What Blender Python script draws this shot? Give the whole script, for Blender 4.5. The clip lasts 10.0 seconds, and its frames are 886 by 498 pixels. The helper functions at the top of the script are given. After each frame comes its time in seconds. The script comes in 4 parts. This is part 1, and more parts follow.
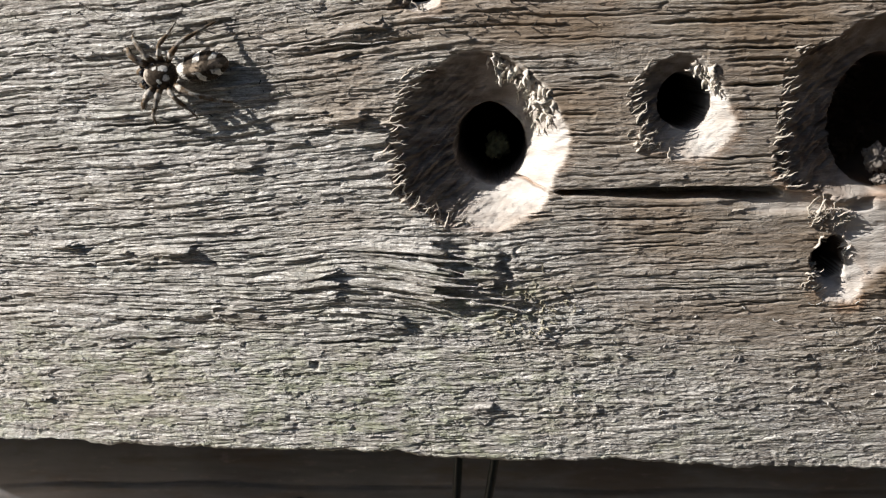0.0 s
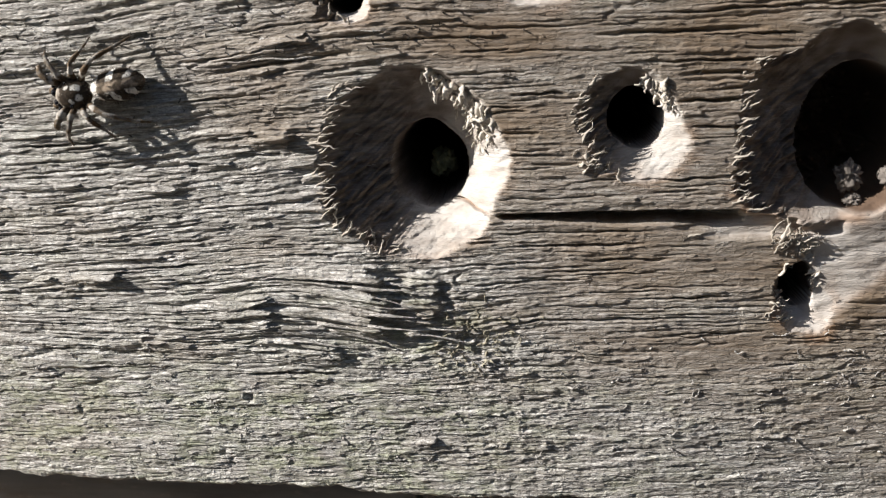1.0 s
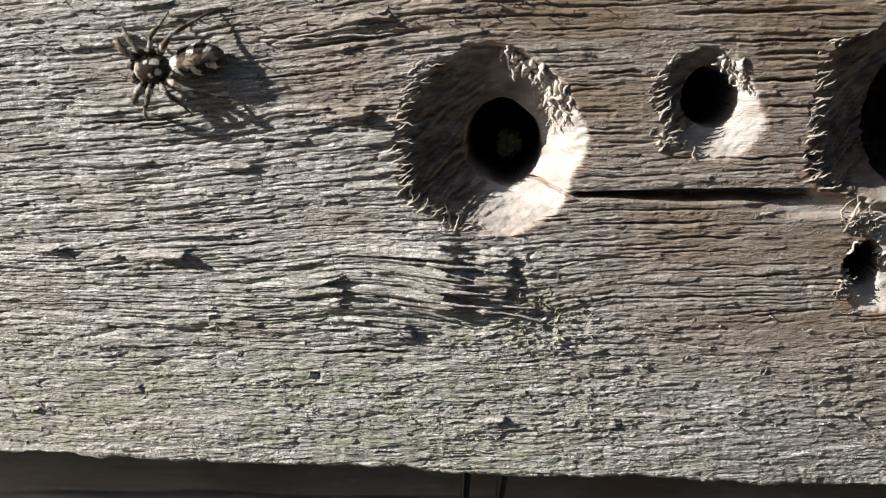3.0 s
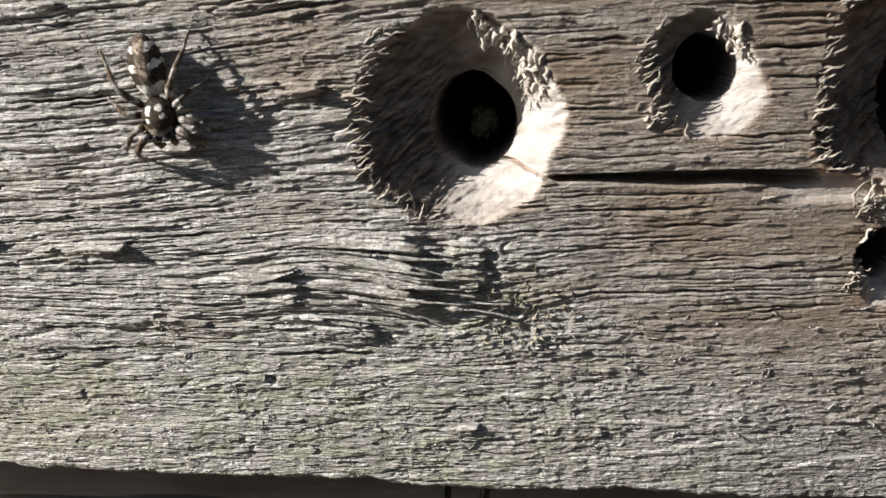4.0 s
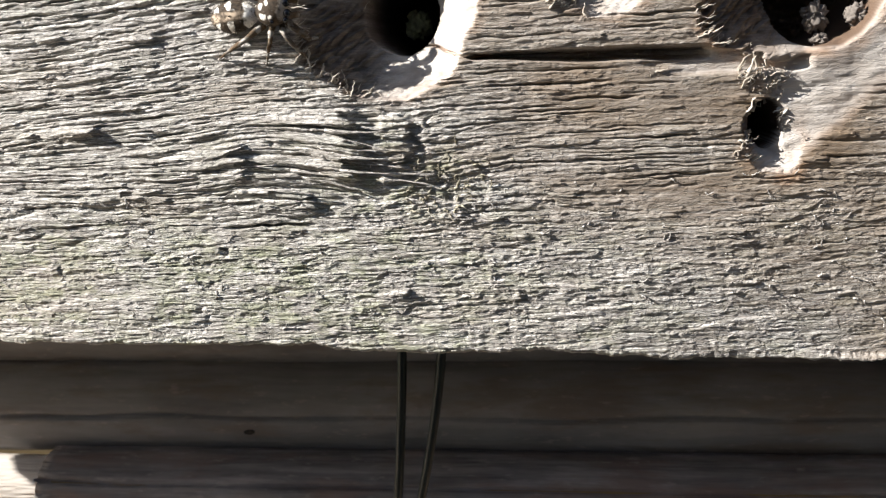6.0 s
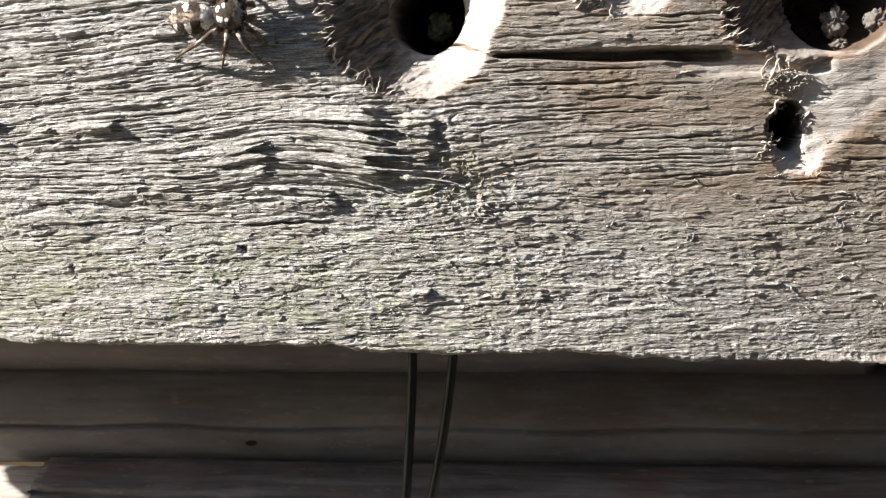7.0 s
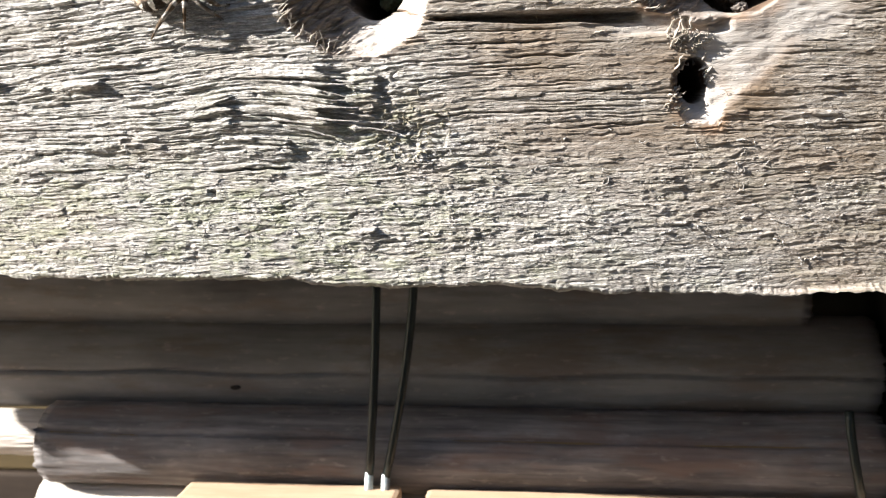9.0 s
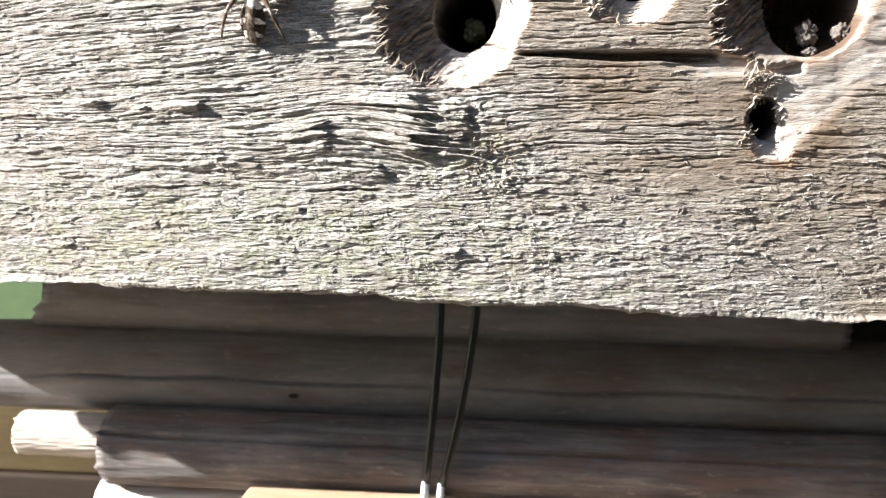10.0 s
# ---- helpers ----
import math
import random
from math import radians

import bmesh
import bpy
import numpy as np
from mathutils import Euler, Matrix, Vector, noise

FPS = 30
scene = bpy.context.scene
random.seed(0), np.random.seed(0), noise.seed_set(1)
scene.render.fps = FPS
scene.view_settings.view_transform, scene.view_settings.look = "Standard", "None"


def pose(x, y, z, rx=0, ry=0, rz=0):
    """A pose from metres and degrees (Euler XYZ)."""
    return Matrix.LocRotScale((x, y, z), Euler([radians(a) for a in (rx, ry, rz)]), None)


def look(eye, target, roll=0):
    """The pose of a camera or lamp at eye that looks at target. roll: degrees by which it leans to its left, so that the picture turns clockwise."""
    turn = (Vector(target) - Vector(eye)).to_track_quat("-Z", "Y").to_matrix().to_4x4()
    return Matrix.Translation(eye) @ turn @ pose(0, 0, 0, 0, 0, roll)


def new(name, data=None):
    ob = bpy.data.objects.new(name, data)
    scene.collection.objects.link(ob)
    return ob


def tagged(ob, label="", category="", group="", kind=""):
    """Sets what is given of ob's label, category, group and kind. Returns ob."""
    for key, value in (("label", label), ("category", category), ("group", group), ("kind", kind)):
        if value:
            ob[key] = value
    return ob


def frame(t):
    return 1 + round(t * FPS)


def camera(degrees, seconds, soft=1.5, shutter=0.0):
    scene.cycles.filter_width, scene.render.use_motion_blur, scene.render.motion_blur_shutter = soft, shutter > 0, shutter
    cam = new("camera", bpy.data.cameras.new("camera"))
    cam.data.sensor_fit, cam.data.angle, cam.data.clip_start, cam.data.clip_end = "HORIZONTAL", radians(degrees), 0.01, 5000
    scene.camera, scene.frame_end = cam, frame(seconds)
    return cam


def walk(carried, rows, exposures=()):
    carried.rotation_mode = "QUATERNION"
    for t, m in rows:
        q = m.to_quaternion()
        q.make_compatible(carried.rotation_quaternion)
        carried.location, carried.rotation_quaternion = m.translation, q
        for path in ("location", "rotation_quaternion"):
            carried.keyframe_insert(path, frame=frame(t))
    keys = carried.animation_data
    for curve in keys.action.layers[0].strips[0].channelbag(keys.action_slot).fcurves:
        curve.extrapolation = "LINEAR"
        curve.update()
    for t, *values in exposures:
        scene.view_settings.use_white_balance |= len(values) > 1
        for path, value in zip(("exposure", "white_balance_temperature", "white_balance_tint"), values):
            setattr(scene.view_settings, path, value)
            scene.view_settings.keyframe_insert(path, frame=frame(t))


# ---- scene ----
cam = camera(55.0, 10.0, soft=1.15)
cam.data.dof.use_dof, cam.data.dof.focus_distance, cam.data.dof.aperture_fstop = True, 0.057, 85.0
PATH = [
    (0, (0.00437, -0.05525, 1.01350), (-0.0738, 0.9142, 0.7809), -1.89),
    (0.5, (0.00496, -0.05139, 1.01318), (-0.0733, 0.9148, 0.7677), -2.04),
    (1, (0.00974, -0.05042, 1.01538), (-0.0990, 0.9103, 0.7599), -2.55),
    (1.5, (0.00683, -0.05423, 1.01596), (-0.0898, 0.9075, 0.7597), -2.28),
    (2, (0.00264, -0.05390, 1.01175), (-0.0676, 0.9167, 0.7815), -1.60),
    (2.2, (0.00376, -0.05378, 1.01322), (-0.0728, 0.9174, 0.7876), -1.74),
    (3.3, (0.00349, -0.05052, 1.01350), (-0.0772, 0.9159, 0.7695), -1.84),
    (3.5, (0.00223, -0.04930, 1.01184), (-0.0687, 0.9207, 0.7792), -1.63),
    (4, (0.00589, -0.04637, 1.01241), (-0.0887, 0.9153, 0.7549), -2.36),
    (4.5, (0.01080, -0.04897, 1.00814), (-0.1094, 0.9149, 0.7703), -3.50),
    (5, (0.00857, -0.05606, 1.00534), (-0.0945, 0.9169, 0.7985), -2.79),
    (5.5, (0.00976, -0.05566, 1.00279), (-0.0987, 0.9201, 0.8125), -2.66),
    (6, (0.01240, -0.05349, 1.00318), (-0.1148, 0.9168, 0.7973), -2.92),
    (6.2, (0.01306, -0.05250, 1.00217), (-0.1124, 0.9212, 0.8122), -2.74),
    (7.3, (0.00845, -0.05437, 1.00102), (-0.0841, 0.9268, 0.8313), -1.90),
    (7.5, (0.00965, -0.05443, 1.00067), (-0.0918, 0.9237, 0.8191), -1.95),
    (8, (0.01162, -0.05549, 0.99815), (-0.0986, 0.9243, 0.8312), -2.05),
    (8.5, (0.01533, -0.05898, 1.00080), (-0.1062, 0.9184, 0.8280), -2.41),
    (9, (0.01607, -0.06068, 0.99757), (-0.1160, 0.9173, 0.8358), -2.08),
    (9.5, (0.01125, -0.06053, 0.99518), (-0.1176, 0.9205, 0.8501), -0.06),
    (10, (0.00939, -0.06491, 0.99891), (-0.1075, 0.9171, 0.8508), -0.42),
]
walk(cam, [(t, look(eye, target, roll)) for t, eye, target, roll in PATH],
     exposures=[(0.0, 0.86), (2.0, 0.80), (3.5, 0.80), (4.5, 0.86), (5.0, 1.12), (5.5, 1.35), (6.2, 1.35), (7.5, 1.4), (8.0, 1.6), (8.5, 1.65), (9.0, 1.8), (9.4, 2.0), (10.0, 1.89)])

# ---- daylight ----
SUN_WAY = Vector((2.9, 1.0, -1.68)).normalized()
sun_data = bpy.data.lights.new("sun", "SUN")
sun_data.energy, sun_data.angle, sun_data.color = 5.0, radians(0.6), (1.0, 0.965, 0.91)
sun = new("sun", sun_data)
sun.matrix_world = look((-1.5, -0.5, 2.0), Vector((-1.5, -0.5, 2.0)) + SUN_WAY)
world = bpy.data.worlds.new("sky")
scene.world = world
world.use_nodes = True
wt = world.node_tree
sky = wt.nodes.new("ShaderNodeTexSky")
sky.sky_type, sky.sun_disc = "NISHITA", False
sky.sun_elevation = math.asin(-SUN_WAY.z)
sky.sun_rotation = math.atan2(-SUN_WAY.x, -SUN_WAY.y)
wt.links.new(sky.outputs[0], wt.nodes["Background"].inputs[0])
wt.nodes["Background"].inputs[1].default_value = 0.058

MM = 0.001
BASE = 1.0          # height of the reference point on the block's face


def P(x, y, z):
    """Millimetres on the block (right, into the wood, up) to world metres."""
    return Vector((x * MM, y * MM, BASE + z * MM))


# ---- materials ----
def material(name, rough=0.8):
    m = bpy.data.materials.new(name)
    m.use_nodes = True
    b = m.node_tree.nodes["Principled BSDF"]
    b.inputs["Roughness"].default_value = rough
    return m, m.node_tree, b


def node(nt, kind, **values):
    n = nt.nodes.new(kind)
    for key, v in values.items():
        n.inputs[key.replace("_", " ")].default_value = v
    return n


def coords(nt, scale, turn=(0, 0, 0)):
    """Object coordinates stretched by a scale, in features to the metre."""
    tc = nt.nodes.new("ShaderNodeTexCoord")
    mp = nt.nodes.new("ShaderNodeMapping")
    mp.inputs["Scale"].default_value = scale
    mp.inputs["Rotation"].default_value = turn
    nt.links.new(tc.outputs["Object"], mp.inputs["Vector"])
    return mp.outputs["Vector"]


def noise_tex(nt, scale, detail=4.0, rough=0.6, turn=(0, 0, 0), warp=0.0):
    n = node(nt, "ShaderNodeTexNoise", Scale=1.0, Detail=detail, Roughness=rough, Distortion=warp)
    nt.links.new(coords(nt, scale, turn), n.inputs["Vector"])
    return n.outputs["Fac"]


def ramp(nt, fac, stops):
    r = nt.nodes.new("ShaderNodeValToRGB")
    e = r.color_ramp.elements
    while len(e) < len(stops):
        e.new(0.5)
    for el, (at, c) in zip(e, stops):
        el.position, el.color = at, (*c, 1.0)
    nt.links.new(fac, r.inputs["Fac"])
    return r.outputs["Color"]


def mix(nt, fac, a, b, blend="MIX"):
    m = nt.nodes.new("ShaderNodeMix")
    m.data_type, m.blend_type = "RGBA", blend
    for sock, v in ((m.inputs[0], fac), (m.inputs[6], a), (m.inputs[7], b)):
        if isinstance(v, (int, float)):
            sock.default_value = v
        elif isinstance(v, tuple):
            sock.default_value = (*v, 1.0)
        else:
            nt.links.new(v, sock)
    return m.outputs[2]


def math_node(nt, op, a, b=0.0, clamp=True):
    m = nt.nodes.new("ShaderNodeMath")
    m.operation, m.use_clamp = op, clamp
    for sock, v in zip(m.inputs, (a, b)):
        if isinstance(v, (int, float)):
            sock.default_value = v
        else:
            nt.links.new(v, sock)
    return m.outputs[0]


def bump(nt, bsdf, height, strength, dist):
    b = node(nt, "ShaderNodeBump", Strength=strength, Distance=dist)
    nt.links.new(height, b.inputs["Height"])
    nt.links.new(b.outputs["Normal"], bsdf.inputs["Normal"])


def weathered_wood():
    m, nt, b = material("weathered_wood", 0.85)
    fine = noise_tex(nt, (260, 260, 4200), 2, 0.6)
    wide = noise_tex(nt, (45, 45, 160), 4, 0.6, warp=0.4)
    speck = noise_tex(nt, (3400, 3400, 9500), 1.5, 0.6, warp=0.8)
    thread = noise_tex(nt, (700, 700, 9500), 1.5, 0.6, warp=0.3)
    fine = mix(nt, 0.5, fine, thread)
    grey = ramp(nt, fine, [(0.36, (0.185, 0.172, 0.155)), (0.48, (0.37, 0.35, 0.325)), (0.61, (0.70, 0.68, 0.65))])
    tint = ramp(nt, wide, [(0.32, (0.31, 0.262, 0.222)), (0.5, (0.30, 0.274, 0.26)), (0.68, (0.27, 0.262, 0.232))])
    col = mix(nt, 0.30, grey, tint)
    col = mix(nt, 0.42, col, ramp(nt, speck, [(0.34, (0.35, 0.33, 0.30)), (0.5, (1.0, 1.0, 1.0)), (0.62, (1.7, 1.7, 1.7))]), "MULTIPLY")
    # pale green algae in damp patches
    alg = ramp(nt, noise_tex(nt, (600, 600, 1300), 4, 0.7), [(0.40, (0, 0, 0)), (0.60, (1, 1, 1))])
    damp = nt.nodes.new("ShaderNodeAttribute"); damp.attribute_name = "moss"
    alg = math_node(nt, "MULTIPLY", alg, damp.outputs["Fac"])
    col = mix(nt, math_node(nt, "MULTIPLY", alg, 0.62), col, (0.27, 0.29, 0.175))
    # silvery bleached lower half and browner right end, by two attributes laid on the face; brown also darkens shaded
    # funnel walls
    at = nt.nodes.new("ShaderNodeAttribute"); at.attribute_name = "brown"
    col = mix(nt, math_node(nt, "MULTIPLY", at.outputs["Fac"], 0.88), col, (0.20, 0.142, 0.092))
    # fresh wood laid open by the drill and by gnawing; thinned on the shaded left walls
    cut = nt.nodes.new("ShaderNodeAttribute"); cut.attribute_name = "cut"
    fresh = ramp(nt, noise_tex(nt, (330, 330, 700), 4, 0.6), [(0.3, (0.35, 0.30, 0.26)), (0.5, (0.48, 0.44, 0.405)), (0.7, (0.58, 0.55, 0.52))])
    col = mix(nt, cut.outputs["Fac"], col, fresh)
    rim = nt.nodes.new("ShaderNodeAttribute"); rim.attribute_name = "rust"
    col = mix(nt, rim.outputs["Fac"], col, (0.42, 0.20, 0.075))
    # shade painted in as dark brown: inside the bores, on left and upper funnel walls
    bore = nt.nodes.new("ShaderNodeAttribute"); bore.attribute_name = "hole_shade"
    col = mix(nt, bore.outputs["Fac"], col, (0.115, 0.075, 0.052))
    nt.links.new(col, b.inputs["Base Color"])
    hgt = mix(nt, 0.65, noise_tex(nt, (1000, 1000, 8000), 1.5, 0.6), noise_tex(nt, (3000, 3000, 7500), 2, 0.6, warp=1.2))
    worn = math_node(nt, "SUBTRACT", 1.0, math_node(nt, "MULTIPLY", math_node(nt, "MAXIMUM", at.outputs["Fac"], cut.outputs["Fac"]), 0.6))
    bump(nt, b, math_node(nt, "MULTIPLY", hgt, worn), 1.0, 0.00025)
    b.inputs["Specular IOR Level"].default_value = 0.25
    return m


def plain_wood(name, stops, grain=(120, 2500, 2500), rough=0.75, bumped=0.0001, stain=None):
    m, nt, b = material(name, rough)
    n = noise_tex(nt, grain, 5, 0.65, warp=0.3)
    patch = noise_tex(nt, (90, 160, 160), 4, 0.6)
    col = mix(nt, 0.45, ramp(nt, n, stops), ramp(nt, patch, stops))
    if stain:
        spot = ramp(nt, noise_tex(nt, (60, 230, 230), 5, 0.65), [(0.50, (0, 0, 0)), (0.62, (1, 1, 1))])
        col = mix(nt, math_node(nt, "MULTIPLY", spot, 0.75), col, stain)
        fleck = ramp(nt, noise_tex(nt, (500, 1600, 1600), 3, 0.6), [(0.60, (0, 0, 0)), (0.70, (1, 1, 1))])
        col = mix(nt, math_node(nt, "MULTIPLY", fleck, 0.5), col, (0.34, 0.31, 0.29))
    nt.links.new(col, b.inputs["Base Color"])
    bump(nt, b, n, 0.7, bumped)
    b.inputs["Specular IOR Level"].default_value = 0.3
    return m


def plain(name, color, rough=0.6, spread=0.15, scale=900, metal=0.0):
    m, nt, b = material(name, rough)
    n = noise_tex(nt, (scale,) * 3, 4, 0.6)
    lo, hi = tuple(c * (1 - spread) for c in color), tuple(min(1, c * (1 + spread)) for c in color)
    nt.links.new(ramp(nt, n, [(0.35, lo), (0.65, hi)]), b.inputs["Base Color"])
    b.inputs["Metallic"].default_value = metal
    bump(nt, b, n, 0.3, 0.3 / scale)
    return m


WOOD = weathered_wood()
FIBRE = plain_wood("torn_fibre", [(0.3, (0.28, 0.24, 0.19)), (0.5, (0.46, 0.41, 0.35)), (0.7, (0.66, 0.62, 0.56))], (900, 900, 900))
CRUMB = plain_wood("mossy_crumb", [(0.3, (0.20, 0.175, 0.12)), (0.5, (0.34, 0.31, 0.235)), (0.7, (0.50, 0.47, 0.39))], (1500, 1500, 1500))
CANE_GREY = plain_wood("grey_cane", [(0.34, (0.14, 0.138, 0.141)), (0.5, (0.215, 0.213, 0.218)), (0.66, (0.275, 0.273, 0.278))], (40, 420, 420), stain=(0.18, 0.148, 0.128))
CANE_DARK = plain_wood("dark_cane", [(0.34, (0.07, 0.064, 0.063)), (0.5, (0.165, 0.153, 0.151)), (0.66, (0.31, 0.287, 0.282))], (70, 1100, 1100), stain=(0.19, 0.135, 0.115))
CANE_PALE = plain_wood("pale_cane", [(0.3, (0.36, 0.31, 0.27)), (0.5, (0.52, 0.475, 0.43)), (0.7, (0.64, 0.60, 0.55))])
LATH = plain_wood("fresh_lath", [(0.3, (0.37, 0.24, 0.15)), (0.5, (0.46, 0.33, 0.225)), (0.7, (0.52, 0.39, 0.28))])
BOARD = plain_wood("brown_board", [(0.3, (0.10, 0.07, 0.04)), (0.5, (0.20, 0.14, 0.07)), (0.7, (0.28, 0.20, 0.10))])
OCHRE = plain_wood("ochre_board", [(0.3, (0.06, 0.04, 0.015)), (0.5, (0.09, 0.062, 0.025)), (0.7, (0.12, 0.085, 0.035))])
UMBER = plain_wood("umber_board", [(0.3, (0.022, 0.014, 0.009)), (0.5, (0.036, 0.023, 0.015)), (0.7, (0.05, 0.033, 0.022))])
# near black, so the added wall beside the canes bounces little light
BLOCKER = plain_wood("blocker_board", [(0.3, (0.012, 0.010, 0.008)), (0.5, (0.022, 0.018, 0.015)), (0.7, (0.035, 0.03, 0.025))])
STUB = plain("dark_stub", (0.035, 0.03, 0.025), 0.9, 0.4, 4000)
MUD = plain("dried_mud", (0.15, 0.13, 0.115), 0.95, 0.35, 2600)
PLUG = plain("nest_plug", (0.30, 0.29, 0.15), 0.9, 0.35, 1800)
WIRE = plain("green_wire", (0.010, 0.017, 0.015), 0.4)
WIRE_END = plain("zinc_wire", (0.45, 0.5, 0.5), 0.4, metal=0.6)


# ---- building helpers ----
def mesh_object(name, bm, mat, parent=None, label="", smooth=True):
    me = bpy.data.meshes.new(name)
    bm.to_mesh(me)
    bm.free()
    for p in me.polygons:
        p.use_smooth = smooth
    me.materials.append(mat)
    ob = new(name, me)
    ob.parent = parent
    return tagged(ob, label)


def part(name, bm, mat, parent, label="", smooth=True):
    return mesh_object(name, bm, mat, parent, label, smooth)


def thing(name, place, label, category, group="", kind=""):
    ob = new(name)
    ob.empty_display_size = 0.002
    ob.location = place
    return tagged(ob, label, category, group, kind)


def tube(bm, pts, radii, sides=8, caps=True, flat=1.0):
    """A tapered tube through points."""
    rings, n = [], len(pts)
    side = None
    for i, p in enumerate(pts):
        d = (pts[min(i + 1, n - 1)] - pts[max(i - 1, 0)]).normalized()
        if side is None:
            side = d.orthogonal().normalized()
        side = (side - d * side.dot(d)).normalized()
        up = d.cross(side)
        rings.append([bm.verts.new(p + radii[i] * (math.cos(a) * side + flat * math.sin(a) * up))
                      for a in (2 * math.pi * k / sides for k in range(sides))])
    for a, b in zip(rings, rings[1:]):
        for k in range(sides):
            bm.faces.new((a[k], a[(k + 1) % sides], b[(k + 1) % sides], b[k]))
    if caps:
        bm.faces.new(rings[0][::-1])
        bm.faces.new(rings[-1])
    return rings


def box(bm, lo, hi, bevel=0.0):
    r = bmesh.ops.create_cube(bm, size=1.0)
    for v in r["verts"]:
        v.co = Vector([lo[k] + (v.co[k] + 0.5) * (hi[k] - lo[k]) for k in range(3)])
    if bevel:
        edges = list({e for v in r["verts"] for e in v.link_edges})
        bmesh.ops.bevel(bm, geom=edges, offset=bevel, segments=2, affect="EDGES", profile=0.6)


# ---- numpy noise for the carved face ----
def lattice(ix, iz, seed):
    n = (ix.astype(np.int64) * 374761393 + iz.astype(np.int64) * 668265263 + seed * 974634777) & 0xFFFFFFFF
    n = ((n ^ (n >> 13)) * 1274126177) & 0xFFFFFFFF
    return ((n ^ (n >> 16)) & 0xFFFF) / 65535.0


def vnoise(x, z, seed=0):
    ix, iz = np.floor(x), np.floor(z)
    fx, fz = x - ix, z - iz
    fx, fz = fx * fx * fx * (fx * (fx * 6 - 15) + 10), fz * fz * fz * (fz * (fz * 6 - 15) + 10)
    a, b = lattice(ix, iz, seed), lattice(ix + 1, iz, seed)
    c, d = lattice(ix, iz + 1, seed), lattice(ix + 1, iz + 1, seed)
    return (a + (b - a) * fx) * (1 - fz) + (c + (d - c) * fx) * fz - 0.5


def fbm(x, z, seed, octaves=4, gain=0.5):
    total, amp = 0.0, 1.0
    for k in range(octaves):
        total = total + amp * vnoise(x * 2**k, z * 2**k, seed + 17 * k)
        amp *= gain
    return total


def smooth(a, b, x):
    s = np.clip((x - a) / (b - a), 0, 1)
    return s * s * (3 - 2 * s)


def around(theta, radii):
    """A closed outline: radii at even angles, from +x anticlockwise."""
    n = len(radii)
    k = (theta / (2 * np.pi) * n) % n
    i = np.floor(k).astype(int)
    f = k - i
    f = f * f * (3 - 2 * f)
    r = np.asarray(radii, float)
    return r[i % n] * (1 - f) + r[(i + 1) % n] * f


SOFT = (0.12, 0.35, 0.3, 0.3, 0.2, 0.3)   # how gently each funnel runs out on its sunny side
# holes: centre, outline of the funnel (12 angles from +x anticlockwise), tunnel half-axes, tunnel offset, funnel depth, tunnel depth
HOLES = [
    ((3.2, 7.3), (5.2, 4.9, 5.2, 5.8, 6.1, 6.4, 6.5, 6.9, 6.3, 5.9, 5.6, 4.9), (2.3, 2.6), (0.1, -0.5), 2.8, 24.0),
    ((15.4, 9.6), (3.0, 2.7, 2.9, 2.9, 2.9, 3.0, 3.2, 3.0, 3.5, 3.8, 4.3, 4.2), (1.55, 1.75), (0.45, -0.2), 1.5, 22.0),
    ((28.2, 8.3), (5.3, 5.2, 5.4, 6.3, 6.0, 6.9, 6.6, 7.4, 6.2, 5.3, 5.4, 5.1), (3.5, 4.5), (0.9, -0.5), 2.6, 7.5),
    ((25.6, -1.2), (1.8, 1.6, 1.7, 1.7, 1.6, 1.4, 1.4, 1.6, 2.2, 2.8, 3.5, 2.9), (0.9, 1.55), (0.15, 0.1), 1.2, 16.0),
    ((-1.1, 16.9), (1.6, 1.5, 1.4, 1.4, 1.4, 1.5, 1.6, 1.5, 1.4, 1.3, 1.4, 1.6), (1.0, 0.8), (0.0, 0.1), 0.6, 14.0),
    ((9.2, 20.6), (3.9, 3.7, 3.6, 3.6, 3.6, 3.6, 3.8, 3.9, 4.2, 4.4, 5.0, 4.6), (2.2, 2.3), (-0.3, 0.1), 1.6, 20.0),
]
EXTENT = (-76.0, 80.8)
BELLY = 0.0016
rng = np.random.default_rng(7)


def bottom_edge(x):
    z = np.interp(x, (-76, -74.5, -71, -66, -60, -45, -38, -35, -28.5, -26, -15, -4, -0.8, 12, 20, 30, 81), (-11.8, -10.5, -10.6, -13.4, -14.6, -14.8, -14.0, -13.65, -13.95, -14.2, -14.3, -14.4, -14.95, -15.05, -15.65, -15.85, -15.8))
    return z + 0.16 * vnoise(x * 0.5, x * 0, 91) + 0.16 * vnoise(x * 1.3, x * 0, 92) + 0.10 * vnoise(x * 4.2, x * 0, 93)


def billow(x, z, seed):
    """Rounded strands with sharp valleys between them, 0 to 1."""
    return np.clip(np.abs(2.6 * vnoise(x, z, seed)), 0, 1) ** 0.75


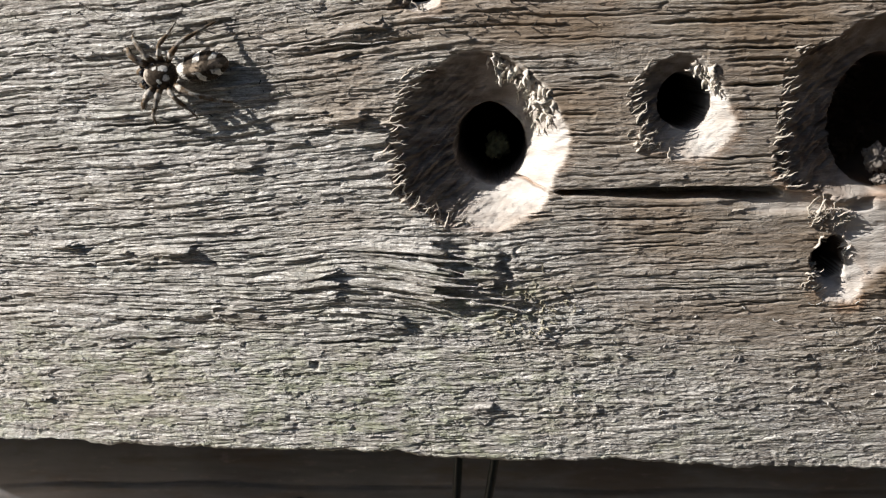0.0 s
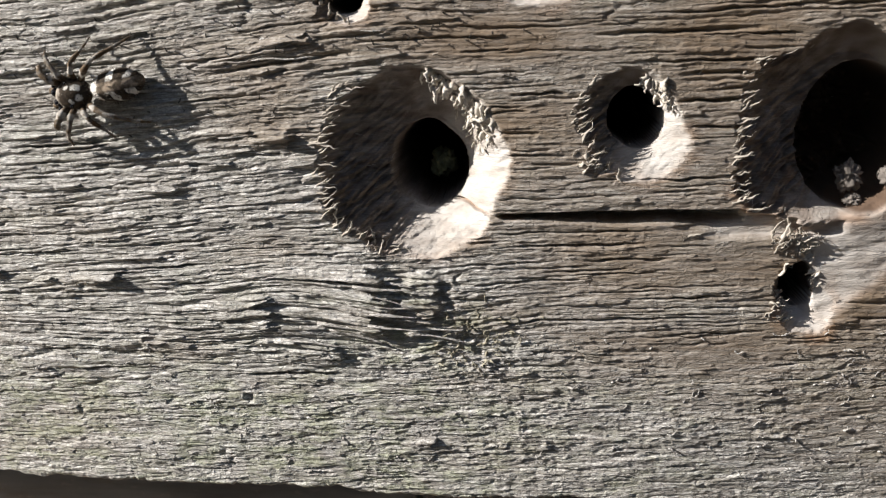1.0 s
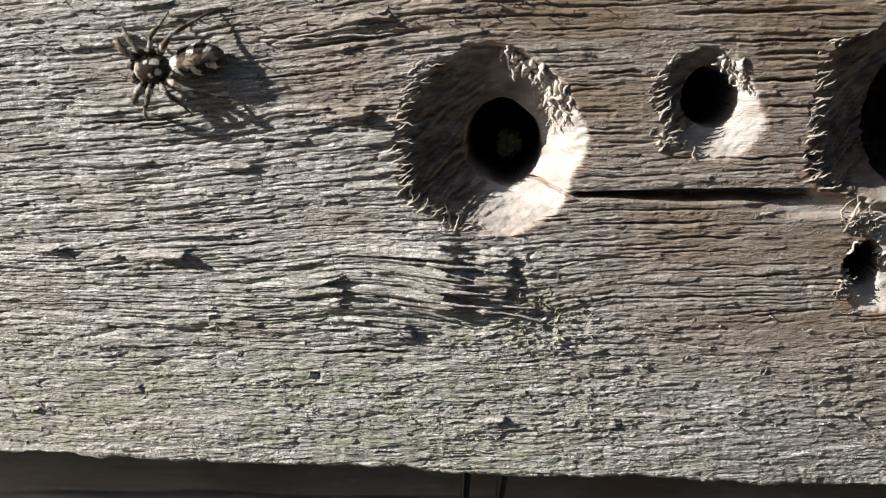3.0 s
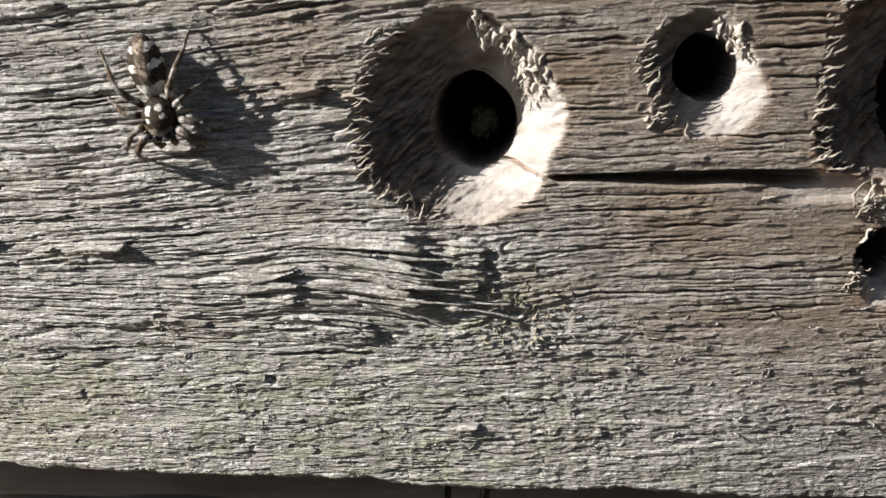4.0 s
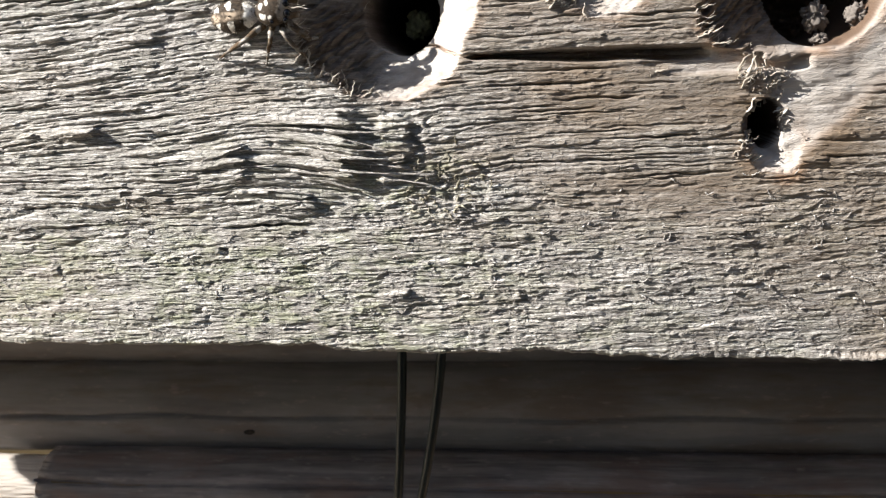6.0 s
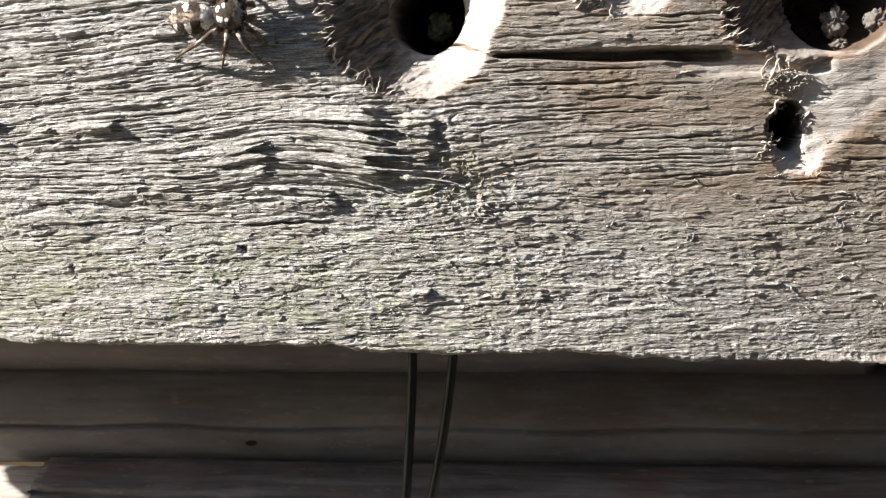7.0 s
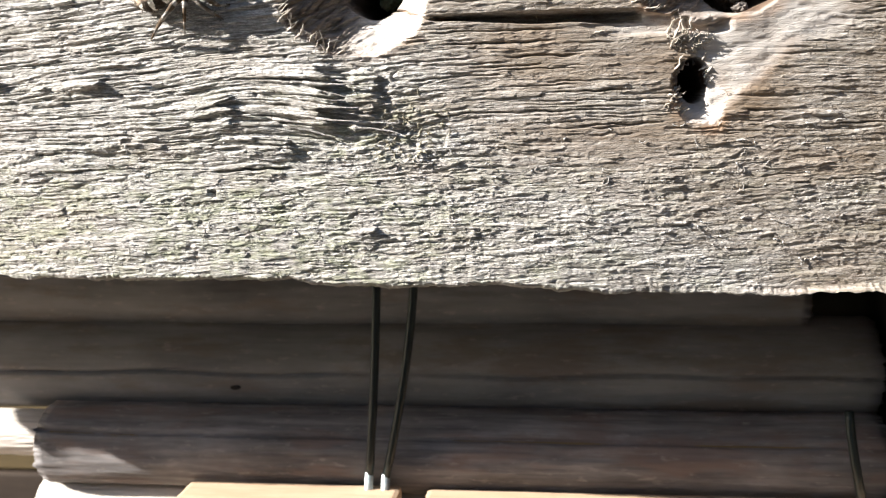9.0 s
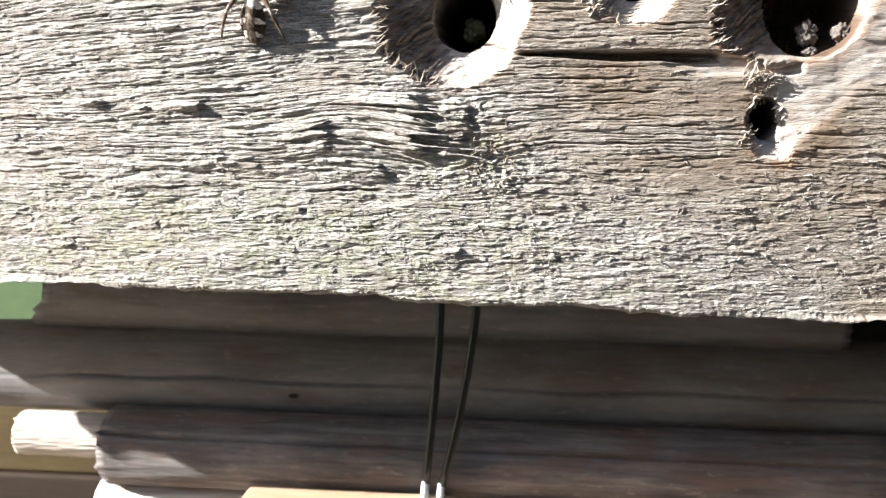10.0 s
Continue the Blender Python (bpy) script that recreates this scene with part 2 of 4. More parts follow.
def carve():
    """The face's height over its plane (mm, outwards) on a grid that is fine where the camera looks."""
    xs = np.concatenate([np.linspace(EXTENT[0], -40.5, 40), np.arange(-40, 40.01, 0.09), np.linspace(40.5, EXTENT[1], 40)])
    vs = np.concatenate([np.linspace(60, 21.5, 24), np.arange(21, -14.31, -0.042)])
    X, V = np.meshgrid(xs, vs)
    zb = bottom_edge(X)
    Z = V + (zb + 14.3) * smooth(-8.0, -14.3, V)
    # grain coordinate: long fibres, bent round the knot
    G = Z - 0.055 * (X - 4) * smooth(6, -4, X) * smooth(-5, 3, Z) + 0.9 * vnoise(X / 26, Z / 11, 1) + 0.5 * vnoise(X / 9, Z / 3.2, 2) + 0.10 * vnoise(X / 2.6, Z / 0.8, 3)
    G = G + (0.07 + 0.07 * smooth(-3.0, -10.0, Z)) * vnoise(X / 0.8, Z / 0.3, 24) + 0.05 * vnoise(X / 0.33, Z / 0.16, 25)
    kx, kz = X - 3.0, Z + 2.6
    G = G + 0.6 * np.exp(-(kx / 5.0) ** 2 - (kz / 3.2) ** 2) - 0.75 * np.exp(-((X + 5.5) / 5.5) ** 2 - ((Z + 1.2) / 3.4) ** 2)
    low = smooth(-3.0, -10.0, Z + 1.6 * vnoise(X / 6, Z / 3, 4))
    knot = np.exp(-(kx / 2.9) ** 2 - ((kz + 0.7) / 2.6) ** 2)
    coarse = np.clip(0.75 + 1.3 * vnoise(X / 11, G / 2.6, 7), 0.25, 1.4) * (1 - 0.45 * low)
    h = 0.30 * vnoise(X / 16, Z / 7, 5) + 0.16 * vnoise(X / 6, G / 1.3, 6)
    h += 0.11 * coarse * billow(X / 22, G / 0.62, 8)
    h += (0.10 - 0.05 * low) * coarse * billow(X / 7, G / 0.30, 9)
    h += (0.085 - 0.035 * low) * billow(X / (4.5 - 2.2 * low), G / 0.165, 10)
    h += (0.06 - 0.02 * low) * billow(X / 1.5, G / 0.115, 16)
    # the strands swell and sink along their length
    h += (0.10 - 0.07 * low) * vnoise(X / 1.0, G / 0.16, 17) + (0.06 - 0.02 * low) * vnoise(X / 0.45, G / 0.11, 11)
    # hair-thin fissures between the strands
    r2 = 1 - np.abs(2 * vnoise(X / 4.5, G / 0.34, 36))
    h -= 0.15 * np.clip((r2 - 0.86) / 0.14, 0, 1) * np.clip(0.5 + 2.4 * vnoise(X / 3.0, G / 0.9, 37), 0, 1)
    # coarser, loosened strands beside the knot
    loose = np.exp(-((X + 5.5) / 5.5) ** 4 - ((Z + 1.4) / 2.6) ** 4)
    h += 0.42 * loose * billow(X / 6.0, G / 0.50, 18)
    # sharp checks along the grain
    r1 = 1 - np.abs(2 * vnoise(X / 9.0, G / 0.8, 12))
    h -= 0.24 * coarse * np.clip((r1 - 0.93) / 0.07, 0, 1) ** 1.2 * (vnoise(X / 2.2, G / 1.1, 13) > -0.02)
    # crumbly, lichen-like grain of the lower part and of the knot
    h += (0.03 + 0.035 * low + 0.14 * knot) * fbm(X / 0.5 + 0.6 * vnoise(X, Z, 20), Z / 0.2, 21, 3, 0.65)
    h += 0.07 * low * vnoise(X / 1.9, G / 0.55, 22)
    # the upper left and the right end are worn smoother
    right = smooth(-2, 20, X + 0.5 * Z)
    h *= (1 - 0.28 * smooth(5, 14, Z) * smooth(8, -4, X)) * (0.82 - 0.56 * right)
    # curly crinkles: short strands that wander up and down
    curly = np.clip(0.35 + 0.65 * low + 1.5 * vnoise(X / 5, Z / 2.2, 38), 0.15, 1.3) * (0.85 - 0.3 * right) + 0.25 * smooth(3, 9, X) * smooth(4, 1, Z) + 0.8 * knot
    xw, zw = X + 0.55 * vnoise(X / 0.7, Z / 0.45, 26), Z + 0.20 * vnoise(X / 0.6, Z / 0.5, 27) + 0.12 * vnoise(X / 0.25, Z / 0.3, 39)
    for wx, wz, seed, a in ((1.35, 0.25, 28, 0.062), (0.75, 0.15, 40, 0.055)):
        r3 = 1 - np.abs(2 * vnoise(xw / wx, zw / wz, seed))
        h += a * curly * np.clip((r3 - 0.5) / 0.5, 0, 1) ** 1.2
    # shallow ledges that climb to the right across the lower part
    led = (Z - 0.10 * X + 0.9 * vnoise(X / 4.0, Z / 2.0, 29)) / 2.3
    led = led - np.floor(led)
    h += (0.15 - 0.05 * right) * low * led * smooth(1.0, 0.93, led) * np.clip(0.5 + 1.5 * vnoise(X / 5, Z / 1.5, 30), 0, 1)
    return xs, vs, X, V, Z, G, h, low, knot


def flakes(xs, vs, X, Z, G, h):
    """Lifted fibre bundles: they rise along the grain and break off short; and open checks between them."""
    def window(x0, x1, z, w):
        i0, i1 = np.searchsorted(xs, [x0, x1])
        j0, j1 = np.searchsorted(-vs, [-(z + w), -(z - w)])
        return slice(max(j0, 0), j1), slice(i0, i1)

    def flake(xe, z, length, w, a):
        s = window(xe - length, xe + 0.6, z, w * 2 + 1.2)
        if h[s].size < 20:
            return
        x, g = X[s], G[s]
        mid = np.argmin(np.abs(xs[s[1]] - (xe - 0.1)))
        row = np.argmin(np.abs(Z[s][:, mid] - z))
        gc = g[row, mid]
        jag = xe + 0.9 * vnoise(g * 6, g * 0, 31) + 0.5 * vnoise(g * 13, g * 0, 32)
        rise = np.clip((x - xe + length) / length, 0, 1) ** 1.6
        tip = 0.35 + 0.65 * np.clip((xe - x) / (0.35 * length), 0, 1)
        prof = np.clip(1.25 - np.abs(g - gc) / (w * tip), 0, 1) ** 0.6
        h[s] += a * rise * prof * (x < jag)

    def check(xc, z, length, w, d):
        s = window(xc - length / 2, xc + length / 2, z, w + 1.2)
        if h[s].size < 20:
            return
        x, g = X[s], G[s]
        mid = g.shape[1] // 2
        gc = g[np.argmin(np.abs(Z[s][:, mid] - z)), mid] + 0.1 * vnoise(x * 1.2, x * 0, int(abs(xc * 37)) % 997)
        h[s] -= d * np.clip(1 - np.abs(g - gc) / w, 0, 1) * np.clip(2.2 * (1 - np.abs(2 * (x - xc) / length)), 0, 1)

    for _ in range(2600):
        x, z = rng.uniform(-40, 40), rng.uniform(-14, 21)
        big = rng.random() ** 7
        k = 0.55 if z < -5 else 1.0 if x < 6 else 0.6
        flake(x, z, k * (1.5 + 6 * big + 2 * rng.random()), 0.07 + 0.13 * rng.random() + 0.12 * big, k * (0.03 + 0.17 * big + 0.06 * rng.random()))
    for _ in range(650):
        x, z = rng.uniform(-40, 40), rng.uniform(-14, 21)
        k = 0.5 if z < -5 else 1.0
        check(x, z, k * (3.0 + 8 * rng.random() ** 2), 0.06 + 0.07 * rng.random(), k * (0.08 + 0.22 * rng.random() ** 2))
    # slabs of grain that end in a ragged cliff: end, top, bottom, run-up, height
    for xe, z0, z1, run, a in ((0.0, 1.0, -3.6, 7.0, 0.52), (3.6, 0.6, -2.9, 2.4, 0.30), (-7.5, -0.8, -3.2, 4.5, 0.36), (-3.2, -4.2, -5.6, 4.5, 0.50), (-17.1, 0.7, -0.1, 4.5, 0.55),
                               (-26.0, 1.0, 0.3, 3.5, 0.5), (-5.0, 9.6, 8.2, 4.0, 0.40), (-13.0, 6.3, 5.8, 3.5, 0.28), (6.8, -5.6, -6.6, 2.0, 0.25), (-22.0, -8.9, -9.6, 3.0, 0.28), (2.8, -10.6, -11.5, 3.0, 0.30)):
        s = window(xe - run - 1, xe + 2.0, (z0 + z1) / 2, (z0 - z1) / 2 + 1.5)
        x, z, g = X[s], Z[s], G[s]
        edge = xe + 1.5 * vnoise(g / 0.42, x / 9, 33) + 0.6 * vnoise(g / 0.15, x / 5, 34)
        lift = a * np.clip((x - xe + run) / run, 0, 1) ** 1.3 * np.clip(0.8 + 0.9 * vnoise(x / 5, g / 0.33, 35), 0.15, 1.25)
        h[s] += lift * smooth(z0 + 0.15, z0 - 0.3, z) * smooth(z1 - 0.2, z1 + 0.5, z) * smooth(edge + 0.06, edge - 0.03, x)
    # the torn bundles beside the knot
    for xe, z, n, step in ((-0.1, 0.9, 11, 0.42), (-7.2, -0.9, 7, 0.33), (-3.6, -4.5, 4, 0.33), (3.0, 0.3, 8, 0.5)):
        for k in range(n):
            flake(xe + rng.uniform(-0.25, 0.35) + 0.05 * k, z - k * step, rng.uniform(4.0, 7.0), rng.uniform(0.12, 0.2), rng.uniform(0.08, 0.2))
    # single splinters and notches
    for xe, z, length, w, a in ((-17.4, 0.35, 4.5, 0.32, 0.6), (-26.2, 0.7, 4.0, 0.3, 0.5), (-22.0, 0.2, 2.5, 0.3, 0.45), (-20.6, -0.9, 2.0, 0.22, 0.4),
                                (-5.2, 9.2, 4.5, 0.5, 0.55), (-12.8, 6.0, 3.5, 0.3, 0.4), (-9.0, 7.6, 4.0, 0.3, 0.35), (-3.4, 14.7, 9.0, 0.35, 0.5),
                                (-19.5, 14.2, 4.0, 0.4, 0.5), (3.0, -11.0, 2.0, 0.25, 0.35), (10.6, -11.4, 1.6, 0.3, 0.35), (25.0, -11.0, 3.0, 0.3, 0.35),
                                (-30.0, -11.0, 2.0, 0.3, 0.35), (9.0, -6.3, 2.0, 0.3, 0.3)):
        flake(xe, z, length, w, 0.65 * a)
    for xc, z, length, w, d in ((-6.0, -6.3, 7.0, 0.14, 0.5), (-9.4, -8.0, 0.7, 0.3, 0.6), (-14.0, 1.0, 6.0, 0.12, 0.4), (12.0, 2.0, 9.0, 0.12, 0.4),
                                (20.0, 10.4, 4.5, 0.16, 0.5), (20.5, 12.0, 5.0, 0.15, 0.4), (20.5, 8.9, 3.5, 0.12, 0.4), (-5.0, 13.6, 9.0, 0.18, 0.5),
                                (10.0, 11.2, 3.5, 0.12, 0.35), (18.0, 14.4, 10.0, 0.2, 0.4), (-20.0, 9.0, 7.0, 0.14, 0.4)):
        check(xc, z, length, w, d)


def drill(X, Z, G, h, low, knot):
    """Funnels and tunnels, the long crack, the knot's pits; returns the height and the masks of the surface."""
    cut, rust = np.zeros_like(h), np.zeros_like(h)
    jag = 0.35 * vnoise(X / 0.9, G / 0.35, 41) + 0.25 * vnoise(X / 0.5, Z / 0.22, 42)
    deep, hole_shade, flat, big = (np.zeros_like(h) for _ in range(4))
    for n, ((cx, cz), radii, (ax, az), (ox, oz), funnel, tunnel) in enumerate(HOLES):
        dx, dz = X - cx, Z - cz
        near = dx * dx + dz * dz < 12**2
        th = np.arctan2(dz, dx)
        r = np.hypot(dx, dz)
        left = smooth(0.2, -0.8, np.cos(th))
        out = around(th, radii) + jag * (0.5 + 0.9 * left)
        tx, tz = dx - ox, dz - oz
        e = np.hypot(tx / ax, tz / az) + 0.03 * vnoise(X / 0.6, Z / 0.6, 43)
        rin = np.hypot(tx, tz) / np.maximum(e, 1e-3)
        s = np.clip((out - r) / np.maximum(out - rin, 0.3), 0, 1) * near
        up = smooth(-0.2, 0.7, np.sin(th - 0.3))
        sunny = smooth(-0.1, 0.5, np.cos(th)) * SOFT[n]
        d = funnel * np.where(e > 1, s ** (1.1 - 0.35 * left - 0.35 * up + 1.2 * sunny), 1.0)
        # chewed strokes in the funnel
        strokes = vnoise((dx * 0.85 + dz * 0.5) / 1.4, (dz * 0.85 - dx * 0.5) / 0.2, 44) + 0.6 * vnoise((dx * 0.7 + dz * 0.7) / 0.8, (dz * 0.7 - dx * 0.7) / 0.12, 46)
        d = d + (0.75 * smooth(-0.1, -0.8, np.cos(th)) * (1 - 0.8 * up) + 0.07) * strokes * smooth(0.0, 0.12, s) * (e > 1)
        d = d + 0.05 * fbm(X / 0.3, Z / 0.3, 45, 2) * (s > 0)
        gap = 0.16 * smooth(0.3, -0.6, np.cos(th + 0.5)) * (n != 2)
        d = d + tunnel * smooth(1.0 + gap, 0.93 - 0.6 * gap, e) * (1 + 0.45 * (tunnel < 10) * fbm(X / 1.6, Z / 1.6, 54, 4)) * near
        deep = np.maximum(deep, np.where(s > 0, d, 0) * near)
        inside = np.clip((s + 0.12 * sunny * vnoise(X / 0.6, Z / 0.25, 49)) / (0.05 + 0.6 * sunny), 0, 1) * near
        # fresh colour is held back on the left walls, which lie in shade
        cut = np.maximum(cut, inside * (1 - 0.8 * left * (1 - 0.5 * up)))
        # dark brown over the bores and the left and upper walls paints their shade
        hole_shade = np.maximum(hole_shade, near * smooth(1.03, 0.97, e))
        hole_shade = np.maximum(hole_shade, inside * np.clip((0.95 if n == 2 else 0.7) * left + (0.85 if n == 0 else 0.8) * up * smooth(0.7, 0.2, np.cos(th)), 0, 0.85) * (0.75 + 0.5 * vnoise(X / 0.7, Z / 0.4, 48)))
        flat = np.maximum(flat, inside)
        big = inside if n == 2 else big
        rust = np.maximum(rust, near * smooth(-0.9, 0.0, (out - r)) * smooth(0.7, 0.0, (out - r)) * (0.15 + 0.25 * (n in (2, 3))) * smooth(0.3, -0.6, np.sin(th) - 0.3 * np.cos(th)) * np.clip(0.7 + 1.6 * vnoise(X / 1.5, Z / 0.8, 47), 0, 1))
    h = h * (1 - 0.85 * flat) - deep
    cut = cut * (1 - (hole_shade > 0.9))
    # the crack between the two large holes, opening to a torn groove
    zc = 3.85 - 0.03 * (X - 8) + 0.10 * vnoise(X / 2.5, X * 0, 51)
    wide = 0.16 + 0.20 * smooth(8.0, 15.0, X)
    crack = np.clip(1.35 - np.abs(Z - zc) / wide, 0, 1) * smooth(7.2, 8.4, X) * smooth(22.4, 21.6, X)
    groove = np.clip(1.3 - np.abs(Z - 3.0 - 0.1 * vnoise(X / 1.5, X * 0, 52)) / 0.4, 0, 1) * smooth(17.8, 19.5, X) * smooth(21.5, 20.5, X)
    h -= 2.2 * crack * (1 - flat) + 0.6 * groove * (1 - flat)
    rust = np.maximum(rust, 0.9 * crack * smooth(9.6, 8.0, X))
    # a fine brown split that runs on across the pale lip of the large hole
    lip = np.clip(1.3 - np.abs(Z - 3.85 - 0.24 * (8.3 - X) - 0.5 * vnoise(X / 0.9, X * 0, 55)) / 0.10, 0, 1) * smooth(4.3, 5.0, X) * smooth(8.8, 8.0, X)
    h -= 0.55 * lip
    rust = np.maximum(rust, 0.4 * lip * np.clip(0.5 + 2 * vnoise(X / 0.9, Z / 0.5, 58), 0, 1))
    # wood stripped bare between the big hole and the small one, and the ramp that rises from both towards the right
    band = smooth(19.0, 21.5, X + jag) * smooth(28.5, 27.0, X) * smooth(2.0, 2.35, Z + 0.2 * jag) * smooth(3.75, 3.45, Z)
    lower = np.interp(X, (22, 25.3, 27.9, 29.7, 31.9, 33.9, 39), (-3.6, -3.9, -3.0, -1.5, 0.5, 1.4, 2.6))
    upper = np.interp(X, (22, 28, 31, 32.2, 33.5, 39), (3.4, 3.2, 4.4, 6.0, 9.5, 11.0))
    bare = smooth(-0.5, 0.9, Z - lower + 0.6 * jag) * smooth(0.3, -0.2, Z - upper) * smooth(38.5, 34.5, X + jag) * smooth(25.6, 26.5, X + 0.25 * (Z + 1) + 0.4 * jag)
    h = h * (1 - 0.9 * bare - 0.5 * band) - 0.55 * band * (1 - big) - bare * (1 - big) * (0.30 * smooth(29.8, 26.2, X) * smooth(3.0, 0.5, Z) - 0.16 * vnoise(X / 1.8, Z / 0.8, 56) - 0.08 * vnoise(X / 0.7, Z / 0.3, 57))
    cut = np.maximum(cut, np.maximum(1.0 * bare, 0.7 * band))
    rust = np.maximum(rust, 0.10 * smooth(-0.9, 0.1, Z - lower + 0.6 * jag) * smooth(1.6, 0.2, Z - lower) * smooth(24.6, 26.0, X) * smooth(37, 33, X) * np.clip(0.6 + 1.5 * vnoise(X / 1.6, Z / 0.5, 53), 0, 1))
    # pits and crevices of the knot
    for x0, z0, wx, wz, d in ((0.85, -1.2, 0.5, 2.1, 0.34), (4.1, -1.2, 0.45, 1.5, 0.30), (6.3, -4.2, 0.35, 0.9, 0.35), (5.4, -3.6, 0.3, 0.6, 0.3)):
        x = X - x0 - 0.9 * vnoise(Z / 0.9, X / 2, 61)
        h -= d * np.exp(-((x / wx) ** 4) - ((Z - z0) / wz) ** 4) * np.clip(0.7 + 1.6 * vnoise(X / 1.5, Z / 0.5, 62), 0, 1.2)
    moss = np.exp(-((X - 5.6) / 3.2) ** 2 - ((Z + 3.4) / 1.5) ** 2) + 0.8 * np.exp(-((X - 1.5) / 3.0) ** 2 - ((Z + 3.5) / 2.5) ** 2)
    moss = moss + 0.62 * low * smooth(20, 0, X) + 0.18 + 0.35 * np.exp(-((X + 3) / 8) ** 2 - ((Z + 1.5) / 1.6) ** 2) + 0.25 * low
    moss = np.clip(moss * (0.55 + 1.3 * vnoise(X / 2.2, Z / 0.9, 65)), 0, 1) * (1 - flat)
    brown = np.clip(smooth(-6, 26, X + 1.2 * Z) * 0.85 + 0.8 * vnoise(X / 7, Z / 2.4, 63), 0, 1) * (1 - 0.45 * low)
    brown = np.maximum(brown, 0.7 * np.exp(-((X - 17.5) / 4.0) ** 2 - ((Z - 9.0) / 2.4) ** 2))
    # funnel walls without fresh colour turn brown, part of the painted shade
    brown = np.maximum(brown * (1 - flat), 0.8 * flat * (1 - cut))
    return h, cut, np.clip(rust, 0, 1), brown, hole_shade, moss


def grid_mesh(name, co, attributes, mat):
    nz, nx, _ = co.shape
    me = bpy.data.meshes.new(name)
    me.vertices.add(nz * nx)
    me.vertices.foreach_set("co", np.ascontiguousarray(co, np.float32).ravel())
    idx = np.arange(nz * nx).reshape(nz, nx)
    quads = np.stack([idx[:-1, :-1], idx[1:, :-1], idx[1:, 1:], idx[:-1, 1:]], -1).reshape(-1, 4)
    me.loops.add(quads.size)
    me.loops.foreach_set("vertex_index", quads.ravel().astype(np.int32))
    me.polygons.add(len(quads))
    me.polygons.foreach_set("loop_start", (np.arange(len(quads)) * 4).astype(np.int32))
    me.polygons.foreach_set("use_smooth", np.ones(len(quads), bool))
    for key, values in attributes.items():
        me.attributes.new(key, "FLOAT", "POINT").data.foreach_set("value", np.ascontiguousarray(values, np.float32).ravel())
    me.update()
    me.materials.append(mat)
    return new(name, me)


DEPTH = 46.0
FACE = []


def face_y(x, z):
    """How deep the carved face lies at a place, in mm (outwards is minus)."""
    xs, Z, Y = FACE
    i = int(np.argmin(np.abs(xs - x)))
    return float(Y[int(np.argmin(np.abs(Z[:, i] - z))), i])



def nesting_block():
    xs, vs, X, V, Z, G, h, low, knot = carve()
    flakes(xs, vs, X, Z, G, h)
    h, cut, rust, brown, hole_shade, moss = drill(X, Z, G, h, low, knot)
    # the face bellies slightly, end to end
    Y = BELLY * np.minimum(np.abs(X), 41.0) ** 2 - h
    FACE.extend((xs, Z, Y))
    # rounded arris, underside, and the ends and top folded back
    def more(a, rows):
        return np.concatenate([a] + rows, 0)
    last = slice(-1, None)
    arris = [(0.10, 0.07), (0.24, 0.22), (0.34, 0.5), (0.45, 1.2), (0.5, 3.0), (0.6, 8.0), (0.5, 16.0), (0.5, DEPTH)]
    under = lambda k: 0.25 * vnoise(X[last] / 2.5, X[last] * 0 + k * 3.1, 71) + 0.12 * vnoise(X[last] / 0.5, X[last] * 0 + k * 2.3, 72)
    Zs = more(Z, [Z[last] - dz + (under(k) if k > 2 else 0) for k, (dz, dy) in enumerate(arris)])
    Ys = more(Y, [Y[last] * max(0, 1 - dy) + dy for dz, dy in arris])
    Xs = more(X, [X[last]] * len(arris))
    masks = {"cut": cut, "rust": rust, "brown": brown, "hole_shade": hole_shade, "moss": moss}
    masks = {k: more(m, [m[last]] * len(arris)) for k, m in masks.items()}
    top = slice(0, 1)
    Xs, Ys, Zs = (np.concatenate([a, b], 0) for a, b in ((Xs[top], Xs), (Ys[top] * 0 + DEPTH, Ys), (Zs[top], Zs)))
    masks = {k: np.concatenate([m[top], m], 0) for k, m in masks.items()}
    ends = lambda a, l, r: np.concatenate([l, a, r], 1)
    Ys = ends(Ys, Ys[:, :1] * 0 + DEPTH, Ys[:, -1:] * 0 + DEPTH)
    Xs, Zs = ends(Xs, Xs[:, :1], Xs[:, -1:]), ends(Zs, Zs[:, :1], Zs[:, -1:])
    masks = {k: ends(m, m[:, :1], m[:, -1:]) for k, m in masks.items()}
    co = np.stack([Xs * MM, Ys * MM, Zs * MM], -1)
    block = thing("nesting_block", P(0, 0, 0), "weathered grey wooden block with drilled nesting holes and torn grain", "wood block")
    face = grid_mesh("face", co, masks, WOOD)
    face.parent = block
    bm = bmesh.new()
    box(bm, (EXTENT[0] * MM, (DEPTH + 0.003) * MM, -15.5 * MM), (EXTENT[1] * MM, (DEPTH + 2) * MM, 60 * MM))
    part("back", bm, BOARD, block, smooth=False)
    return block


BLOCK = nesting_block()


